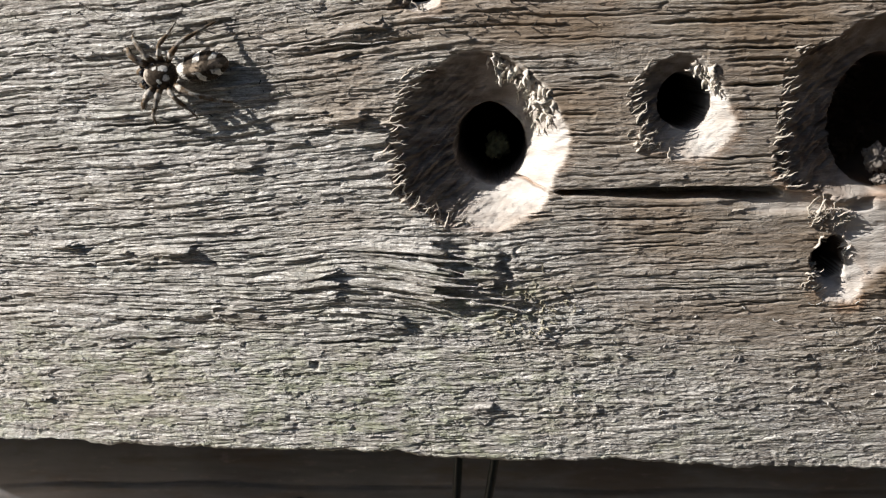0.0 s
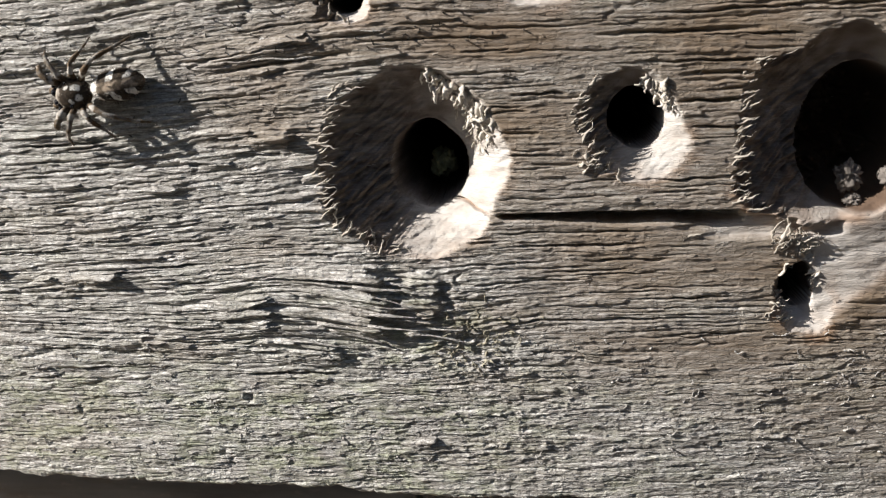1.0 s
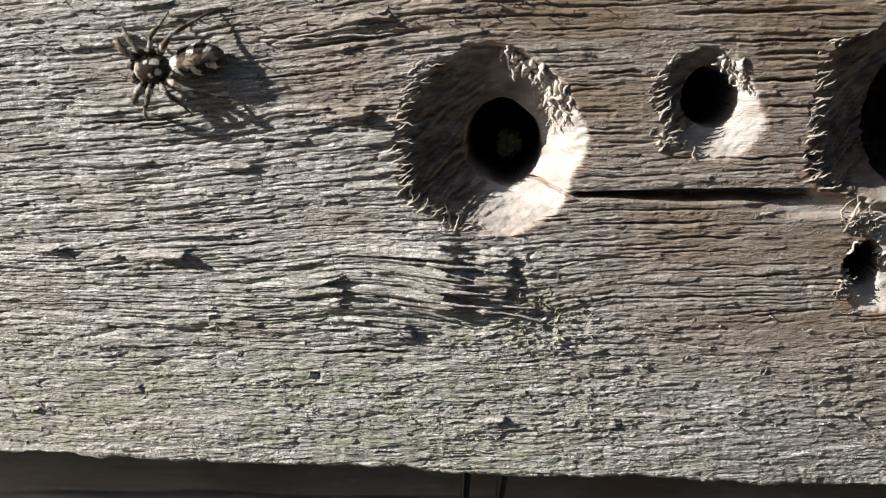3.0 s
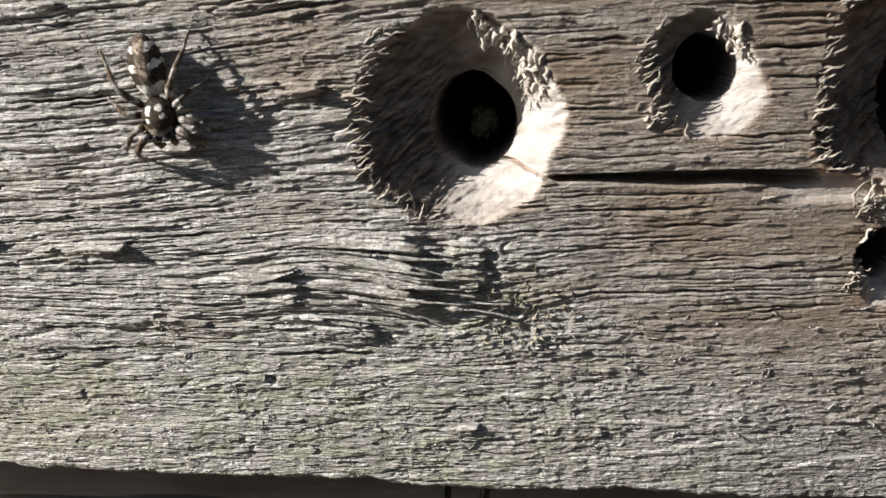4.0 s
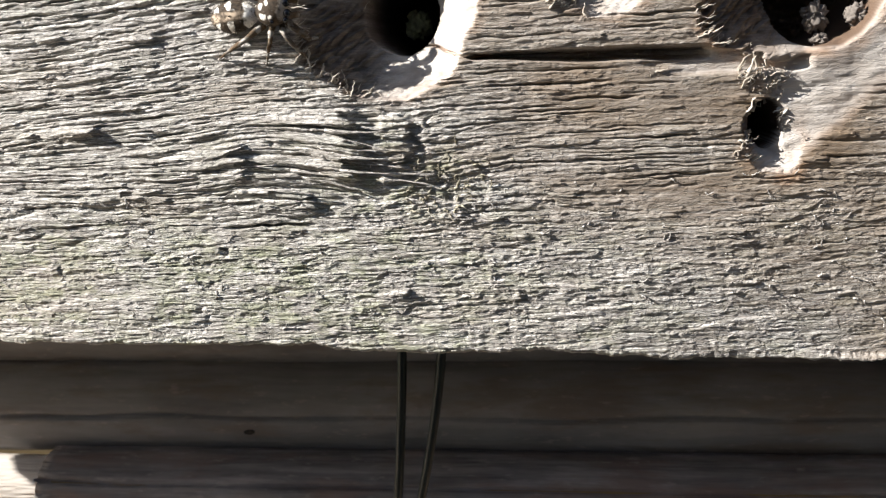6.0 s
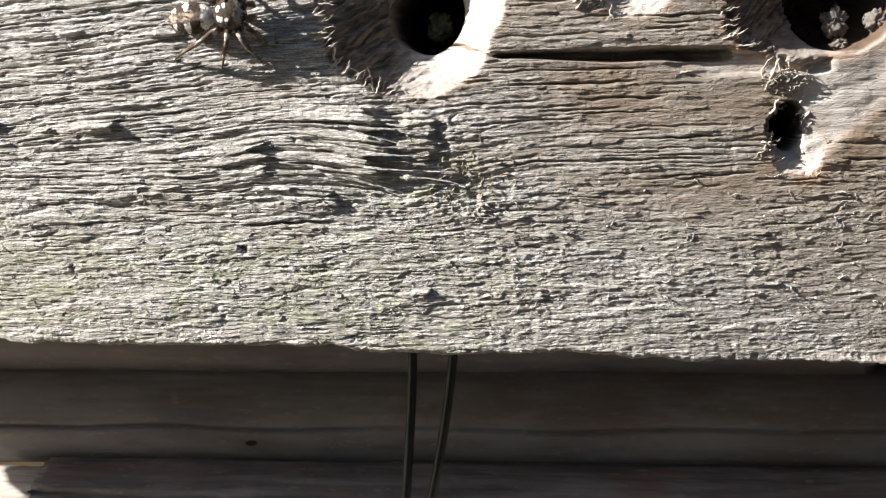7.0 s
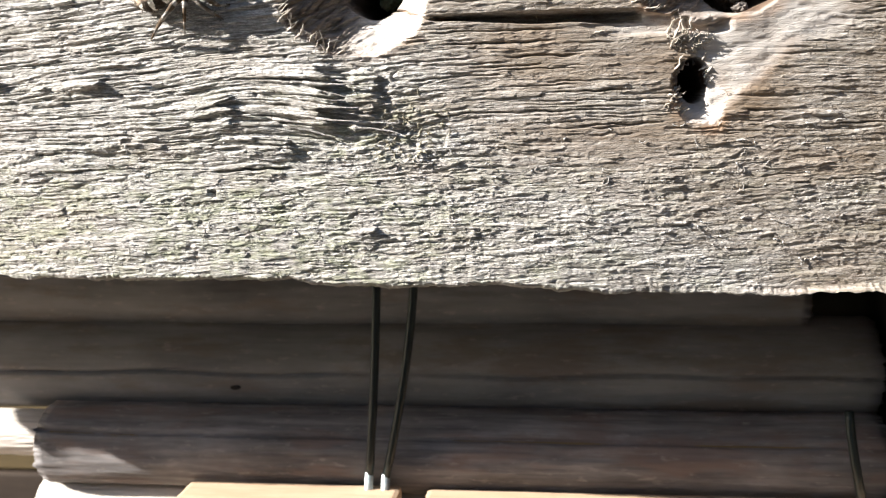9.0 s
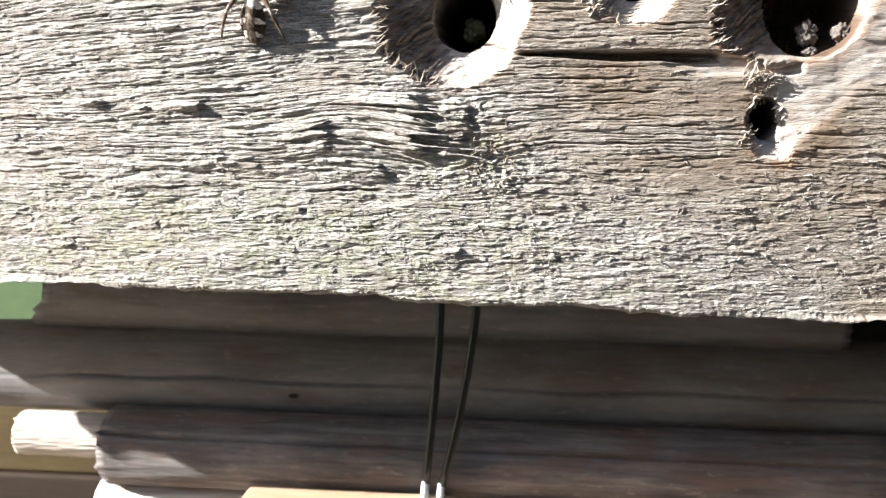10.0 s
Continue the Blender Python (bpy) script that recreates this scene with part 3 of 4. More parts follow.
# ---- torn fibres on the block ----
def splinter(x, z, way, length, width, lift=0.3, curl=0.0, seed=0, mat=None, lodge=0.15, flat=0.5, shaky=0.07):
    """A torn fibre that springs from the face at (x, z) mm, along way (degrees), rising by lift and curling."""
    rnd = random.Random(seed)
    y = face_y(x, z)
    d = Vector((math.cos(radians(way)), 0, math.sin(radians(way))))
    side = Vector((-d.z, 0, d.x))
    pts, rad, n = [], [], 7
    bend = rnd.uniform(-0.4, 0.4)
    for k in range(n):
        t = k / (n - 1)
        a = curl * t
        along = length * (math.sin(a) / curl if abs(curl) > 0.05 else t)
        off = length * ((1 - math.cos(a)) / curl if abs(curl) > 0.05 else 0)
        up = lodge * -1 + lift * length * t * (1 - 0.35 * t)
        p = d * along + side * (off + bend * 0.25 * length * t * t + rnd.uniform(-shaky, shaky) * length) + Vector((0, -up + rnd.uniform(-shaky, shaky) * length, 0))
        pts.append(p * MM)
        rad.append(width * MM * (1.0 - 0.8 * t ** 1.3) * rnd.uniform(0.55, 1.35))
    bm = bmesh.new()
    tube(bm, pts, rad, 5, True, flat)
    ob = part("splinter", bm, mat or FIBRE, BLOCK)
    ob.location = Vector((x, y, z)) * MM
    return ob


def fringe(hole, a0, a1, count, way, length, width, lift, curl, seed, inset=0.0, mat=None, flat=0.5, shaky=0.07):
    (cx, cz), radii = HOLES[hole][0], HOLES[hole][1]
    rnd = random.Random(seed)
    for k in range(count):
        a = radians(a0 + (a1 - a0) * (k + rnd.uniform(0.1, 0.9)) / count)
        r = float(around(np.array(a % (2 * math.pi)), radii)) - inset + rnd.uniform(-0.25, 0.25)
        splinter(cx + r * math.cos(a), cz + r * math.sin(a), way + rnd.uniform(-28, 28), length * rnd.uniform(0.6, 1.3), width * rnd.uniform(0.7, 1.3),
                 lift * rnd.uniform(0.4, 1.5), curl * rnd.uniform(-0.5, 1.2), seed * 100 + k, mat, 0.15, flat, shaky)


def torn_fibres():
    fringe(0, 30, 90, 24, 235, 1.0, 0.30, 0.35, 1.2, 1, 0.2, None, 0.3, 0.13)     # shaggy upper rim of the large hole
    fringe(0, 18, 82, 24, 250, 0.9, 0.26, 0.50, 1.6, 2, 0.9, None, 0.3, 0.15)
    fringe(0, 5, 60, 12, 240, 0.7, 0.2, 0.3, 1.0, 15, 1.6, None, 0.3, 0.15)
    fringe(0, 135, 220, 70, 15, 1.25, 0.11, 0.26, 0.4, 3, -0.6, None, 0.4, 0.05)    # spiky left rim
    fringe(0, 205, 250, 16, 50, 1.0, 0.12, 0.45, 1.8, 4, 0.1)    # curled strands below
    fringe(0, 225, 255, 4, 85, 1.1, 0.10, 0.5, -2.4, 5, 0.4)
    fringe(1, 15, 70, 18, 235, 0.8, 0.22, 0.4, 1.4, 6, 0.3, None, 0.3, 0.14)
    fringe(1, 145, 240, 40, 20, 1.1, 0.10, 0.28, 0.5, 7, -0.45, None, 0.4, 0.06)
    fringe(1, 235, 268, 6, 100, 0.8, 0.13, 0.4, 1.5, 8, 0.0)
    fringe(2, 135, 222, 34, 25, 1.0, 0.075, 0.3, 0.4, 9, 0.0, None, 0.4, 0.05)
    fringe(2, 100, 150, 4, 45, 0.7, 0.11, 0.5, 0.5, 10, 0.6)
    fringe(3, 60, 150, 18, 60, 0.75, 0.2, 0.6, 1.6, 11, 0.0, None, 0.35, 0.14)     # tufts over the small hole
    fringe(3, 200, 250, 8, 30, 0.7, 0.12, 0.4, 1.0, 12, 0.0)
    fringe(3, 10, 50, 5, 205, 0.8, 0.18, 0.4, 1.0, 13, 0.2, None, 0.35, 0.12)
    fringe(4, 150, 300, 6, 70, 0.8, 0.13, 0.5, 1.5, 14, 0.0)
    for k, (x, z, way, length, w) in enumerate(((18.65, 1.5, 86, 1.15, 0.07), (18.7, 2.35, 8, 0.95, 0.12), (14.95, 3.35, 88, 0.9, 0.045), (24.0, 1.6, 58, 1.7, 0.17),
                                               (25.0, 2.0, 95, 1.4, 0.16), (24.4, 3.0, 62, 0.9, 0.10), (19.2, 11.9, 62, 0.7, 0.08), (25.6, 13.4, 48, 0.9, 0.12),
                                               (28.6, 13.6, 40, 0.7, 0.1), (21.9, 4.3, 50, 0.9, 0.15), (21.3, 4.4, 4, 1.0, 0.13), (6.4, 2.4, 120, 0.6, 0.06))):
        splinter(x, z, way, length, w, 0.35, 0.3, 900 + k)
    fringe(2, 140, 225, 44, 30, 1.0, 0.10, 0.3, 0.5, 16, -0.4, None, 0.4, 0.07)   # pale torn edge of the widest hole
    rnd = random.Random(29)
    for k in range(40):      # pale tufts over the small ragged hole
        x = rnd.uniform(23.6, 26.6)
        splinter(x, 0.75 + 0.25 * (26.6 - x) * rnd.random() + rnd.uniform(0, 0.9), rnd.uniform(20, 120), rnd.uniform(0.6, 1.4), rnd.uniform(0.08, 0.20), rnd.uniform(0.2, 0.55), rnd.uniform(-1.5, 1.5), 2500 + k, None, 0.1, 0.35, 0.13)
    for k in range(12):      # and at its lower lip
        splinter(rnd.uniform(23.6, 24.9), rnd.uniform(-3.0, -1.6), rnd.uniform(10, 70), rnd.uniform(0.4, 0.8), rnd.uniform(0.1, 0.18), rnd.uniform(0.3, 0.8), rnd.uniform(-1, 1), 2600 + k, None, 0.1, 0.35, 0.12)
    for k in range(10):      # curled tufts under the middle hole
        splinter(rnd.uniform(12.0, 13.8), rnd.uniform(6.4, 7.6), rnd.uniform(30, 110), rnd.uniform(0.4, 0.8), rnd.uniform(0.1, 0.2), rnd.uniform(0.3, 0.8), rnd.uniform(-1.5, 1.5), 2700 + k, None, 0.1, 0.35, 0.13)
    rnd = random.Random(31)
    for k in range(230):     # crumbs and curls of weathered fibre low on the face
        x, z = rnd.uniform(-33, 36), rnd.uniform(-14, -4)
        splinter(x, z, rnd.gauss(5, 45), rnd.uniform(0.3, 0.8), rnd.uniform(0.05, 0.10), rnd.uniform(0.15, 0.4), rnd.uniform(-2, 2), 5000 + k, WOOD, 0.02, 0.5, 0.12)
    for k in range(75):      # crumbly heart of the knot
        x, z = rnd.gauss(5.8, 1.3), rnd.gauss(-4.3, 1.1)
        splinter(x, z, rnd.uniform(20, 160), rnd.uniform(0.3, 0.8), rnd.uniform(0.06, 0.12), rnd.uniform(0.15, 0.4), rnd.uniform(-2, 2), 5400 + k, CRUMB, 0.02, 0.5, 0.14)
    for k in range(70):      # stray hairs of wood over the face
        x, z = rnd.uniform(-30, 34), rnd.uniform(-13, 17)
        splinter(x, z, rnd.choice((rnd.gauss(8, 14), rnd.uniform(40, 140))), rnd.uniform(0.3, 0.9), rnd.uniform(0.025, 0.06), rnd.uniform(0.2, 0.8), rnd.uniform(-1, 1), 2000 + k)


torn_fibres()


def lifted_strands():
    """Flat strands of grain that have come away and end in the air."""
    rnd = random.Random(77)
    ends = [(0.1 + rnd.uniform(-0.5, 0.4), 0.8 - 0.42 * k) for k in range(12)] + [(-7.1 + rnd.uniform(-0.4, 0.3), -1.0 - 0.33 * k) for k in range(8)]
    ends += [(-3.5 + rnd.uniform(-0.5, 0.5), -4.6 - 0.36 * k) for k in range(4)] + [(2.5 + rnd.uniform(-0.3, 0.3), 0.2 - 0.5 * k) for k in range(8)]
    ends += [(-17.3, 0.35), (-17.6, 0.0), (-26.2, 0.75), (-22.0, 0.25), (-20.6, -0.9), (-5.1, 9.2), (-5.4, 8.8), (-6.2, 8.3), (-12.8, 6.0), (-9.0, 7.6), (-3.4, 14.8), (-19.5, 14.3)]
    ends += [(rnd.uniform(-34, 8), rnd.uniform(-4.5, 17)) for _ in range(34)]
    for k, (x, z) in enumerate(ends):
        if any(math.hypot(x - h[0][0], z - h[0][1]) < max(h[1]) + 0.4 for h in HOLES):
            continue
        length, w = rnd.uniform(1.8, 4.5), rnd.uniform(0.07, 0.17)
        way = rnd.gauss(-1.5, 2.5)
        if k < 32 and x > -9:
            way -= 5
        splinter(x - length * math.cos(radians(way)), z - length * math.sin(radians(way)), way, length, w, rnd.uniform(0.03, 0.075), 0.0, 4000 + k, WOOD, 0.04, 0.35, 0.012)


lifted_strands()


def stubs():
    """Tiny dark fungus stubs on the upper left of the face."""
    rnd = random.Random(8)
    bm = bmesh.new()
    for _ in range(110):
        x, z = rnd.gauss(-14, 7), rnd.gauss(13.5, 2.2)
        if rnd.random() < 0.35:
            x, z = rnd.gauss(3, 5), rnd.gauss(15.2, 0.7)
        if any(math.hypot(x - h[0][0], z - h[0][1]) < max(h[1]) for h in HOLES):
            continue
        y = face_y(x, z)
        p = Vector((x, y + 0.05, z))
        tip = p + Vector((rnd.uniform(-0.2, 0.2), -rnd.uniform(0.15, 0.4), rnd.uniform(-0.25, 0.35)))
        tube(bm, [p * MM, p.lerp(tip, 0.5) * MM, tip * MM], [0.05 * MM, 0.04 * MM, 0.025 * MM], 4)
    tagged(part("fungus_growth", bm, STUB, BLOCK, "tiny dark fungus stubs"), kind="stuff")


stubs()


def lump(name, x, y, z, size, seed, mat, label):
    """An irregular crumb of mud stuck in a bore."""
    rnd = random.Random(seed)
    bm = bmesh.new()
    bmesh.ops.create_icosphere(bm, subdivisions=4, radius=1.0)
    for v in bm.verts:
        n = v.co.normalized()
        k = 0.8 + 0.35 * noise.noise(n * 1.6 + Vector((seed, 0, 0))) + 0.34 * noise.noise(n * 4.0 + Vector((0, seed, 0))) + 0.24 * noise.noise(n * 9)
        v.co = Vector([n[i] * size[i] * k * MM for i in range(3)])
    ob = part(name, bm, mat, BLOCK, label)
    ob.location = Vector((x, y, z)) * MM


lump("mud_crumb", 28.85, 3.6, 5.25, (0.9, 0.8, 1.05), 3, MUD, "pale grey crumb of dried mud")
lump("mud_crumb", 29.1, 3.2, 3.85, (0.6, 0.6, 0.45), 5, MUD, "pale grey crumb of dried mud")
lump("mud_crumb", 31.3, 3.4, 5.2, (0.7, 0.7, 0.8), 7, MUD, "pale grey crumb of dried mud")
lump("nest_plug", 3.6, 7.0, 6.3, (1.0, 0.8, 1.15), 9, PLUG, "yellowish nest plug deep in the bore")


# ---- canes under the block ----
def cane(label, x0, x1, y, z, r, mat, ragged=0.8, slope=0.0, group="canes under the block", bore=0.55, seed=1, split=None, rough=0.012, slant=0.0):
    """A hollow stalk along x with torn ends; split: the angle of a long crack; slant: how far the near end is cut aslant."""
    rnd = random.Random(seed)
    ob = thing("cane", P((x0 + x1) / 2, y, z), label, "cane", group)
    half, sides, rings = (x1 - x0) / 2, 160, 90
    jag = [ragged * (0.5 + 0.9 * noise.noise(Vector((k * 0.12, seed, 0))) + 0.7 * noise.noise(Vector((k * 0.42, seed, 5))) + 0.3 * noise.noise(Vector((k * 0.9, seed, 9)))) for k in range(sides)]

    def ring(bm, t, rad, jagged, cracked=True):
        out = []
        for k in range(sides):
            a = 2 * math.pi * k / sides
            x = -half + 2 * half * t + (jag[k] + slant * math.sin(a) if jagged < 0 else -jag[(k * 5) % sides] if jagged > 0 else 0)
            rr = rad * (1 + rough * noise.noise(Vector((x * 0.12, a * 4, seed))) + rough * noise.noise(Vector((x * 0.5, a * 14, seed + 3))) + 0.015 * math.sin(x / 9 + seed))
            if split is not None and cracked:
                off = (a - split - 0.10 * noise.noise(Vector((x * 0.08, seed, 1)))) * rad
                rr -= 0.7 * math.exp(-(off / 0.17) ** 2) * min(1.0, max(0.25, 0.8 + 1.2 * noise.noise(Vector((x * 0.06, seed, 7)))))
            out.append(bm.verts.new(Vector((x, rr * math.cos(a), rr * math.sin(a) + slope * x)) * MM))
        return out

    def skin(bm, loops):
        for a, b in zip(loops, loops[1:]):
            for k in range(sides):
                bm.faces.new((a[k], a[(k + 1) % sides], b[(k + 1) % sides], b[k]))

    bm = bmesh.new()
    skin(bm, [ring(bm, 0, r * bore, -1, False), ring(bm, 0, r * 0.97, -1, False)] + [ring(bm, (k + 0.5) / rings, r, 0) for k in range(rings)]
         + [ring(bm, 1, r * 0.97, 1, False), ring(bm, 1, r * bore, 1, False)])
    bmesh.ops.recalc_face_normals(bm, faces=bm.faces)
    part("stalk", bm, mat, ob)
    bm = bmesh.new()
    loops = [ring(bm, t, r * bore * 1.001, 0, False) for t in (0.02, 0.3, 0.7, 0.98)]
    skin(bm, loops)
    bm.faces.new(loops[1]); bm.faces.new(loops[2][::-1])
    part("pith", bm, BOARD, ob, "brown hollow core")
    return ob


def canes():
    cane("thick grey cane lying close under the wooden block", -46.2, 40.4, 26.0, -20.9, 4.4, CANE_GREY, 1.6, -0.012, seed=3, rough=0.02, slant=3.2)
    split_cane = cane("smooth grey cane with a long split and brown patches", -60, 46.5, 24.5, -28.6, 5.0, CANE_GREY, 0.8, -0.004, seed=5, split=math.pi - 0.06, rough=0.015)
    cane("dark weathered cane with a broken ragged end", -37.6, 46.2, 19.7, -36.15, 4.25, CANE_DARK, 2.4, -0.006, bore=0.88, seed=8, split=math.pi - 0.62, rough=0.03)
    cane("short bleached cane sticking out of the broken hollow cane", -47.6, -28, 19.3, -34.75, 2.4, CANE_PALE, 1.8, 0.0, bore=0.8, seed=11, rough=0.05)
    cane("bleached split cane end below the dark cane", -39.4, 46, 20.5, -44.3, 3.95, CANE_PALE, 1.8, -0.01, bore=0.7, seed=14, rough=0.03)
    # a dark scar on the split cane
    bm = bmesh.new()
    bmesh.ops.create_icosphere(bm, subdivisions=3, radius=1.0)
    for v in bm.verts:
        v.co = Vector((0.55 * v.co.x, 0.2 * v.co.y, 0.24 * v.co.z)) * MM * (1 + 0.3 * noise.noise(v.co * 2.0))
    scar = part("scar", bm, STUB, split_cane, "small dark scar")
    scar.location = Vector((-16.75 + 6.75, -4.83, -1.2)) * MM


canes()


def lath(x0, x1, z):
    ob = thing("lath", P(x0, 11.4, z), "sawn yellow softwood lath in the sun", "lath", "laths below the canes")
    bm = bmesh.new()
    box(bm, Vector((0, 0, -5)) * MM, Vector((x1 - x0, 4.0, 0)) * MM, 0.5 * MM)
    part("strip", bm, LATH, ob, smooth=False)


lath(-20.4, 1.0, -38.0)
lath(3.4, 46.8, -38.3)


def wire(top, bottom, end=True):
    """One strand of the tie, from (x, z) down to (x, z), bowing slightly."""
    (x0, z0), (x1, z1) = top, bottom
    ob = thing("binding_wire", P(x1, 13.6, z1), "dark green coated garden wire tied round the canes", "wire", "binding wires")
    bm = bmesh.new()
    pts = []
    for k in range(13):
        t = k / 12
        pts.append(Vector((x0 + (x1 - x0) * t ** 1.5 - x1, 0.9 * t * t - 0.4 * math.sin(3.0 * t), (z0 - z1) * (1 - t))) * MM)
    tube(bm, pts, [0.40 * MM] * len(pts), 10)
    part("coated_wire", bm, WIRE, ob)
    if end:
        bm = bmesh.new()
        tube(bm, [pts[-1] + Vector((0, 0, 0.3)) * MM, pts[-1] + Vector((-0.25, -0.1, -2.5)) * MM, pts[-1] + Vector((-0.4, 0.5, -5)) * MM], [0.42 * MM, 0.42 * MM, 0.36 * MM], 10)
        part("wire_end", bm, WIRE_END, ob, "bright zinc wire end")


wire((-0.1, -15.8), (-1.95, -36.6))
wire((3.4, -15.8), (-0.35, -36.8))
wire((41.0, -29.5), (42.9, -39.0), False)


# ---- the box behind, and the garden ----
def panel(name, lo, hi, mat, label, kind="structure"):
    bm = bmesh.new()
    c = (Vector(lo) + Vector(hi)) / 2
    box(bm, (Vector(lo) - c) * MM, (Vector(hi) - c) * MM, 0.4 * MM)
    ob = mesh_object(name, bm, mat, None, label, False)
    ob.location = P(*c)
    return tagged(ob, kind=kind)


panel("wall_back", (-48, 47.5, -120), (130, 52, 62), BOARD, "dark brown board closing the nesting box behind")
# unseen board added above the block to cut sky light from overhead
panel("roof_blocker", (-110, -16, 70), (150, 60, 76), CANE_DARK, "brown board added overhead, out of view, to block sky light")
# added out of view: keeps sky light from the right off the canes
panel("wall_cane_blocker", (47.2, -62, -60), (51, 47, -16.6), BLOCKER, "dark brown board added out of view to keep light off the canes")
# second unseen board, added past the block's end to block sky light
panel("wall_end_blocker", (81.2, -25, -60), (86, 47, 62), BOARD, "brown board added out of view to block sky light from the right")
panel("wall_side", (-150, 74, -64.2), (-57, 79, -41), OCHRE, "ochre brown board standing behind the canes")
# unseen wall added behind the camera, blocks low sky light from the front
panel("wall_rear_blocker", (-2600, -1500, -1000), (2600, -1470, 900), CANE_DARK, "dark timber wall added behind the camera to block sky light")
panel("wall_low", (-150, 73, -130), (-57, 79, -64.6), UMBER, "dark brown board below the ochre board")
# reflector added out of view, throws sunlight up at the left cane ends
panel("bounce_board", (-125, -40, -57), (-34, 7.8, -53.2), LATH, "pale board added out of view to bounce sunlight onto the canes")
panel("shelf", (-28, 8, -53), (80.8, 47, -49), BOARD, "brown wooden shelf under the canes")

def garden():
    m, nt, b = material("lawn_and_path", 0.95)
    tc = nt.nodes.new("ShaderNodeTexCoord")
    far = nt.nodes.new("ShaderNodeVectorMath"); far.operation = "LENGTH"
    nt.links.new(tc.outputs["Object"], far.inputs[0])
    soil = ramp(nt, noise_tex(nt, (7, 7, 7), 6, 0.7), [(0.3, (0.06, 0.054, 0.05)), (0.7, (0.12, 0.11, 0.10))])
    lawn = ramp(nt, noise_tex(nt, (12, 12, 12), 6, 0.7), [(0.3, (0.014, 0.030, 0.004)), (0.7, (0.05, 0.095, 0.012))])
    col = mix(nt, math_node(nt, "SUBTRACT", far.outputs["Value"], 2.6), soil, lawn)
    nt.links.new(col, b.inputs["Base Color"])
    return m


bm = bmesh.new()
bmesh.ops.create_grid(bm, x_segments=40, y_segments=40, size=300)
ground = mesh_object("ground", bm, garden(), None, "bare garden soil with green lawn beyond", False)
tagged(ground, kind="structure")


# ---- the spider ----
def spider_coat(name, kind):
    """Dark hair with pale bands: chevrons over the abdomen, patches on the head, rings on the legs."""
    m, nt, b = material(name, 0.8)
    b.inputs["Specular IOR Level"].default_value = 0.2
    sep = nt.nodes.new("ShaderNodeSeparateXYZ")
    tc = nt.nodes.new("ShaderNodeTexCoord")
    nt.links.new(tc.outputs["Object"], sep.inputs[0])
    grain = noise_tex(nt, (5200,) * 3, 4, 0.65)
    dark = ramp(nt, grain, [(0.3, (0.012, 0.009, 0.007)), (0.7, (0.07, 0.048, 0.03))])
    pale = ramp(nt, grain, [(0.3, (0.62, 0.58, 0.52)), (0.7, (0.92, 0.89, 0.84))])
    tan = ramp(nt, grain, [(0.3, (0.19, 0.115, 0.06)), (0.7, (0.42, 0.29, 0.17))])
    wob = math_node(nt, "MULTIPLY", noise_tex(nt, (1500,) * 3, 3, 0.6), 0.0011, False)
    ay = math_node(nt, "ABSOLUTE", sep.outputs["Y"], 0, False)
    scaled = lambda v, k, add=0.0: math_node(nt, "ADD", math_node(nt, "MULTIPLY", v, k, False), add, False)
    x, y = scaled(math_node(nt, "ADD", sep.outputs["X"], wob, False), 1000.0, -0.5), scaled(ay, 1000.0)
    if kind == "abdomen":
        # oblique white bars down each flank, a tan saddle between them and a white front band
        v = math_node(nt, "ADD", x, math_node(nt, "MULTIPLY", y, 0.75, False), False)
        wave = math_node(nt, "SINE", scaled(v, 6.2, 0.9), 0, False)
        bars = math_node(nt, "MULTIPLY", ramp(nt, wave, [(0.30, (0, 0, 0)), (0.55, (1, 1, 1))]), ramp(nt, y, [(0.24, (0, 0, 0)), (0.36, (1, 1, 1))]))
        col = mix(nt, bars, dark, pale)
        saddle = math_node(nt, "MULTIPLY", ramp(nt, y, [(0.16, (1, 1, 1)), (0.30, (0, 0, 0))]), ramp(nt, scaled(math_node(nt, "SINE", scaled(v, 6.2, 2.3), 0, False), 0.5, 0.5), [(0.15, (0.25, 0.25, 0.25)), (0.6, (1, 1, 1))]))
        col = mix(nt, saddle, col, mix(nt, 0.22, tan, pale))
        col = mix(nt, ramp(nt, noise_tex(nt, (1700,) * 3, 3, 0.6), [(0.54, (0, 0, 0)), (0.66, (0.8, 0.8, 0.8))]), col, dark)
        arc = math_node(nt, "MULTIPLY", math_node(nt, "MULTIPLY", y, y, False), 0.26, False)
        front = ramp(nt, scaled(math_node(nt, "ADD", x, arc, False), 1.0, 1.3), [(0.80, (0, 0, 0)), (0.87, (1, 1, 1))])
        col = mix(nt, front, col, pale)
    elif kind == "head":
        # near black, with white tufts behind the eyes, a pale face and white cheeks
        col = mix(nt, ramp(nt, noise_tex(nt, (900,) * 3, 2, 0.5), [(0.55, (0, 0, 0)), (0.75, (0.4, 0.4, 0.4))]), dark, tan)
        place = nt.nodes.new("ShaderNodeCombineXYZ")
        for sock, value in zip(place.inputs, (x, y, scaled(sep.outputs["Z"], 1000.0))):
            nt.links.new(value, sock)
        for spot, size in (((-0.42, 0.28, 0.56), 0.21), ((0.12, 0.40, 0.52), 0.12), ((-0.75, 0.78, 0.1), 0.2)):
            gap = nt.nodes.new("ShaderNodeVectorMath"); gap.operation = "DISTANCE"
            nt.links.new(place.outputs[0], gap.inputs[0])
            gap.inputs[1].default_value = spot
            col = mix(nt, ramp(nt, math_node(nt, "ADD", gap.outputs["Value"], scaled(noise_tex(nt, (2600,) * 3, 2, 0.6), 0.4, -0.2), False), [(size * 0.8, (1, 1, 1)), (size * 1.25, (0, 0, 0))]), col, pale)
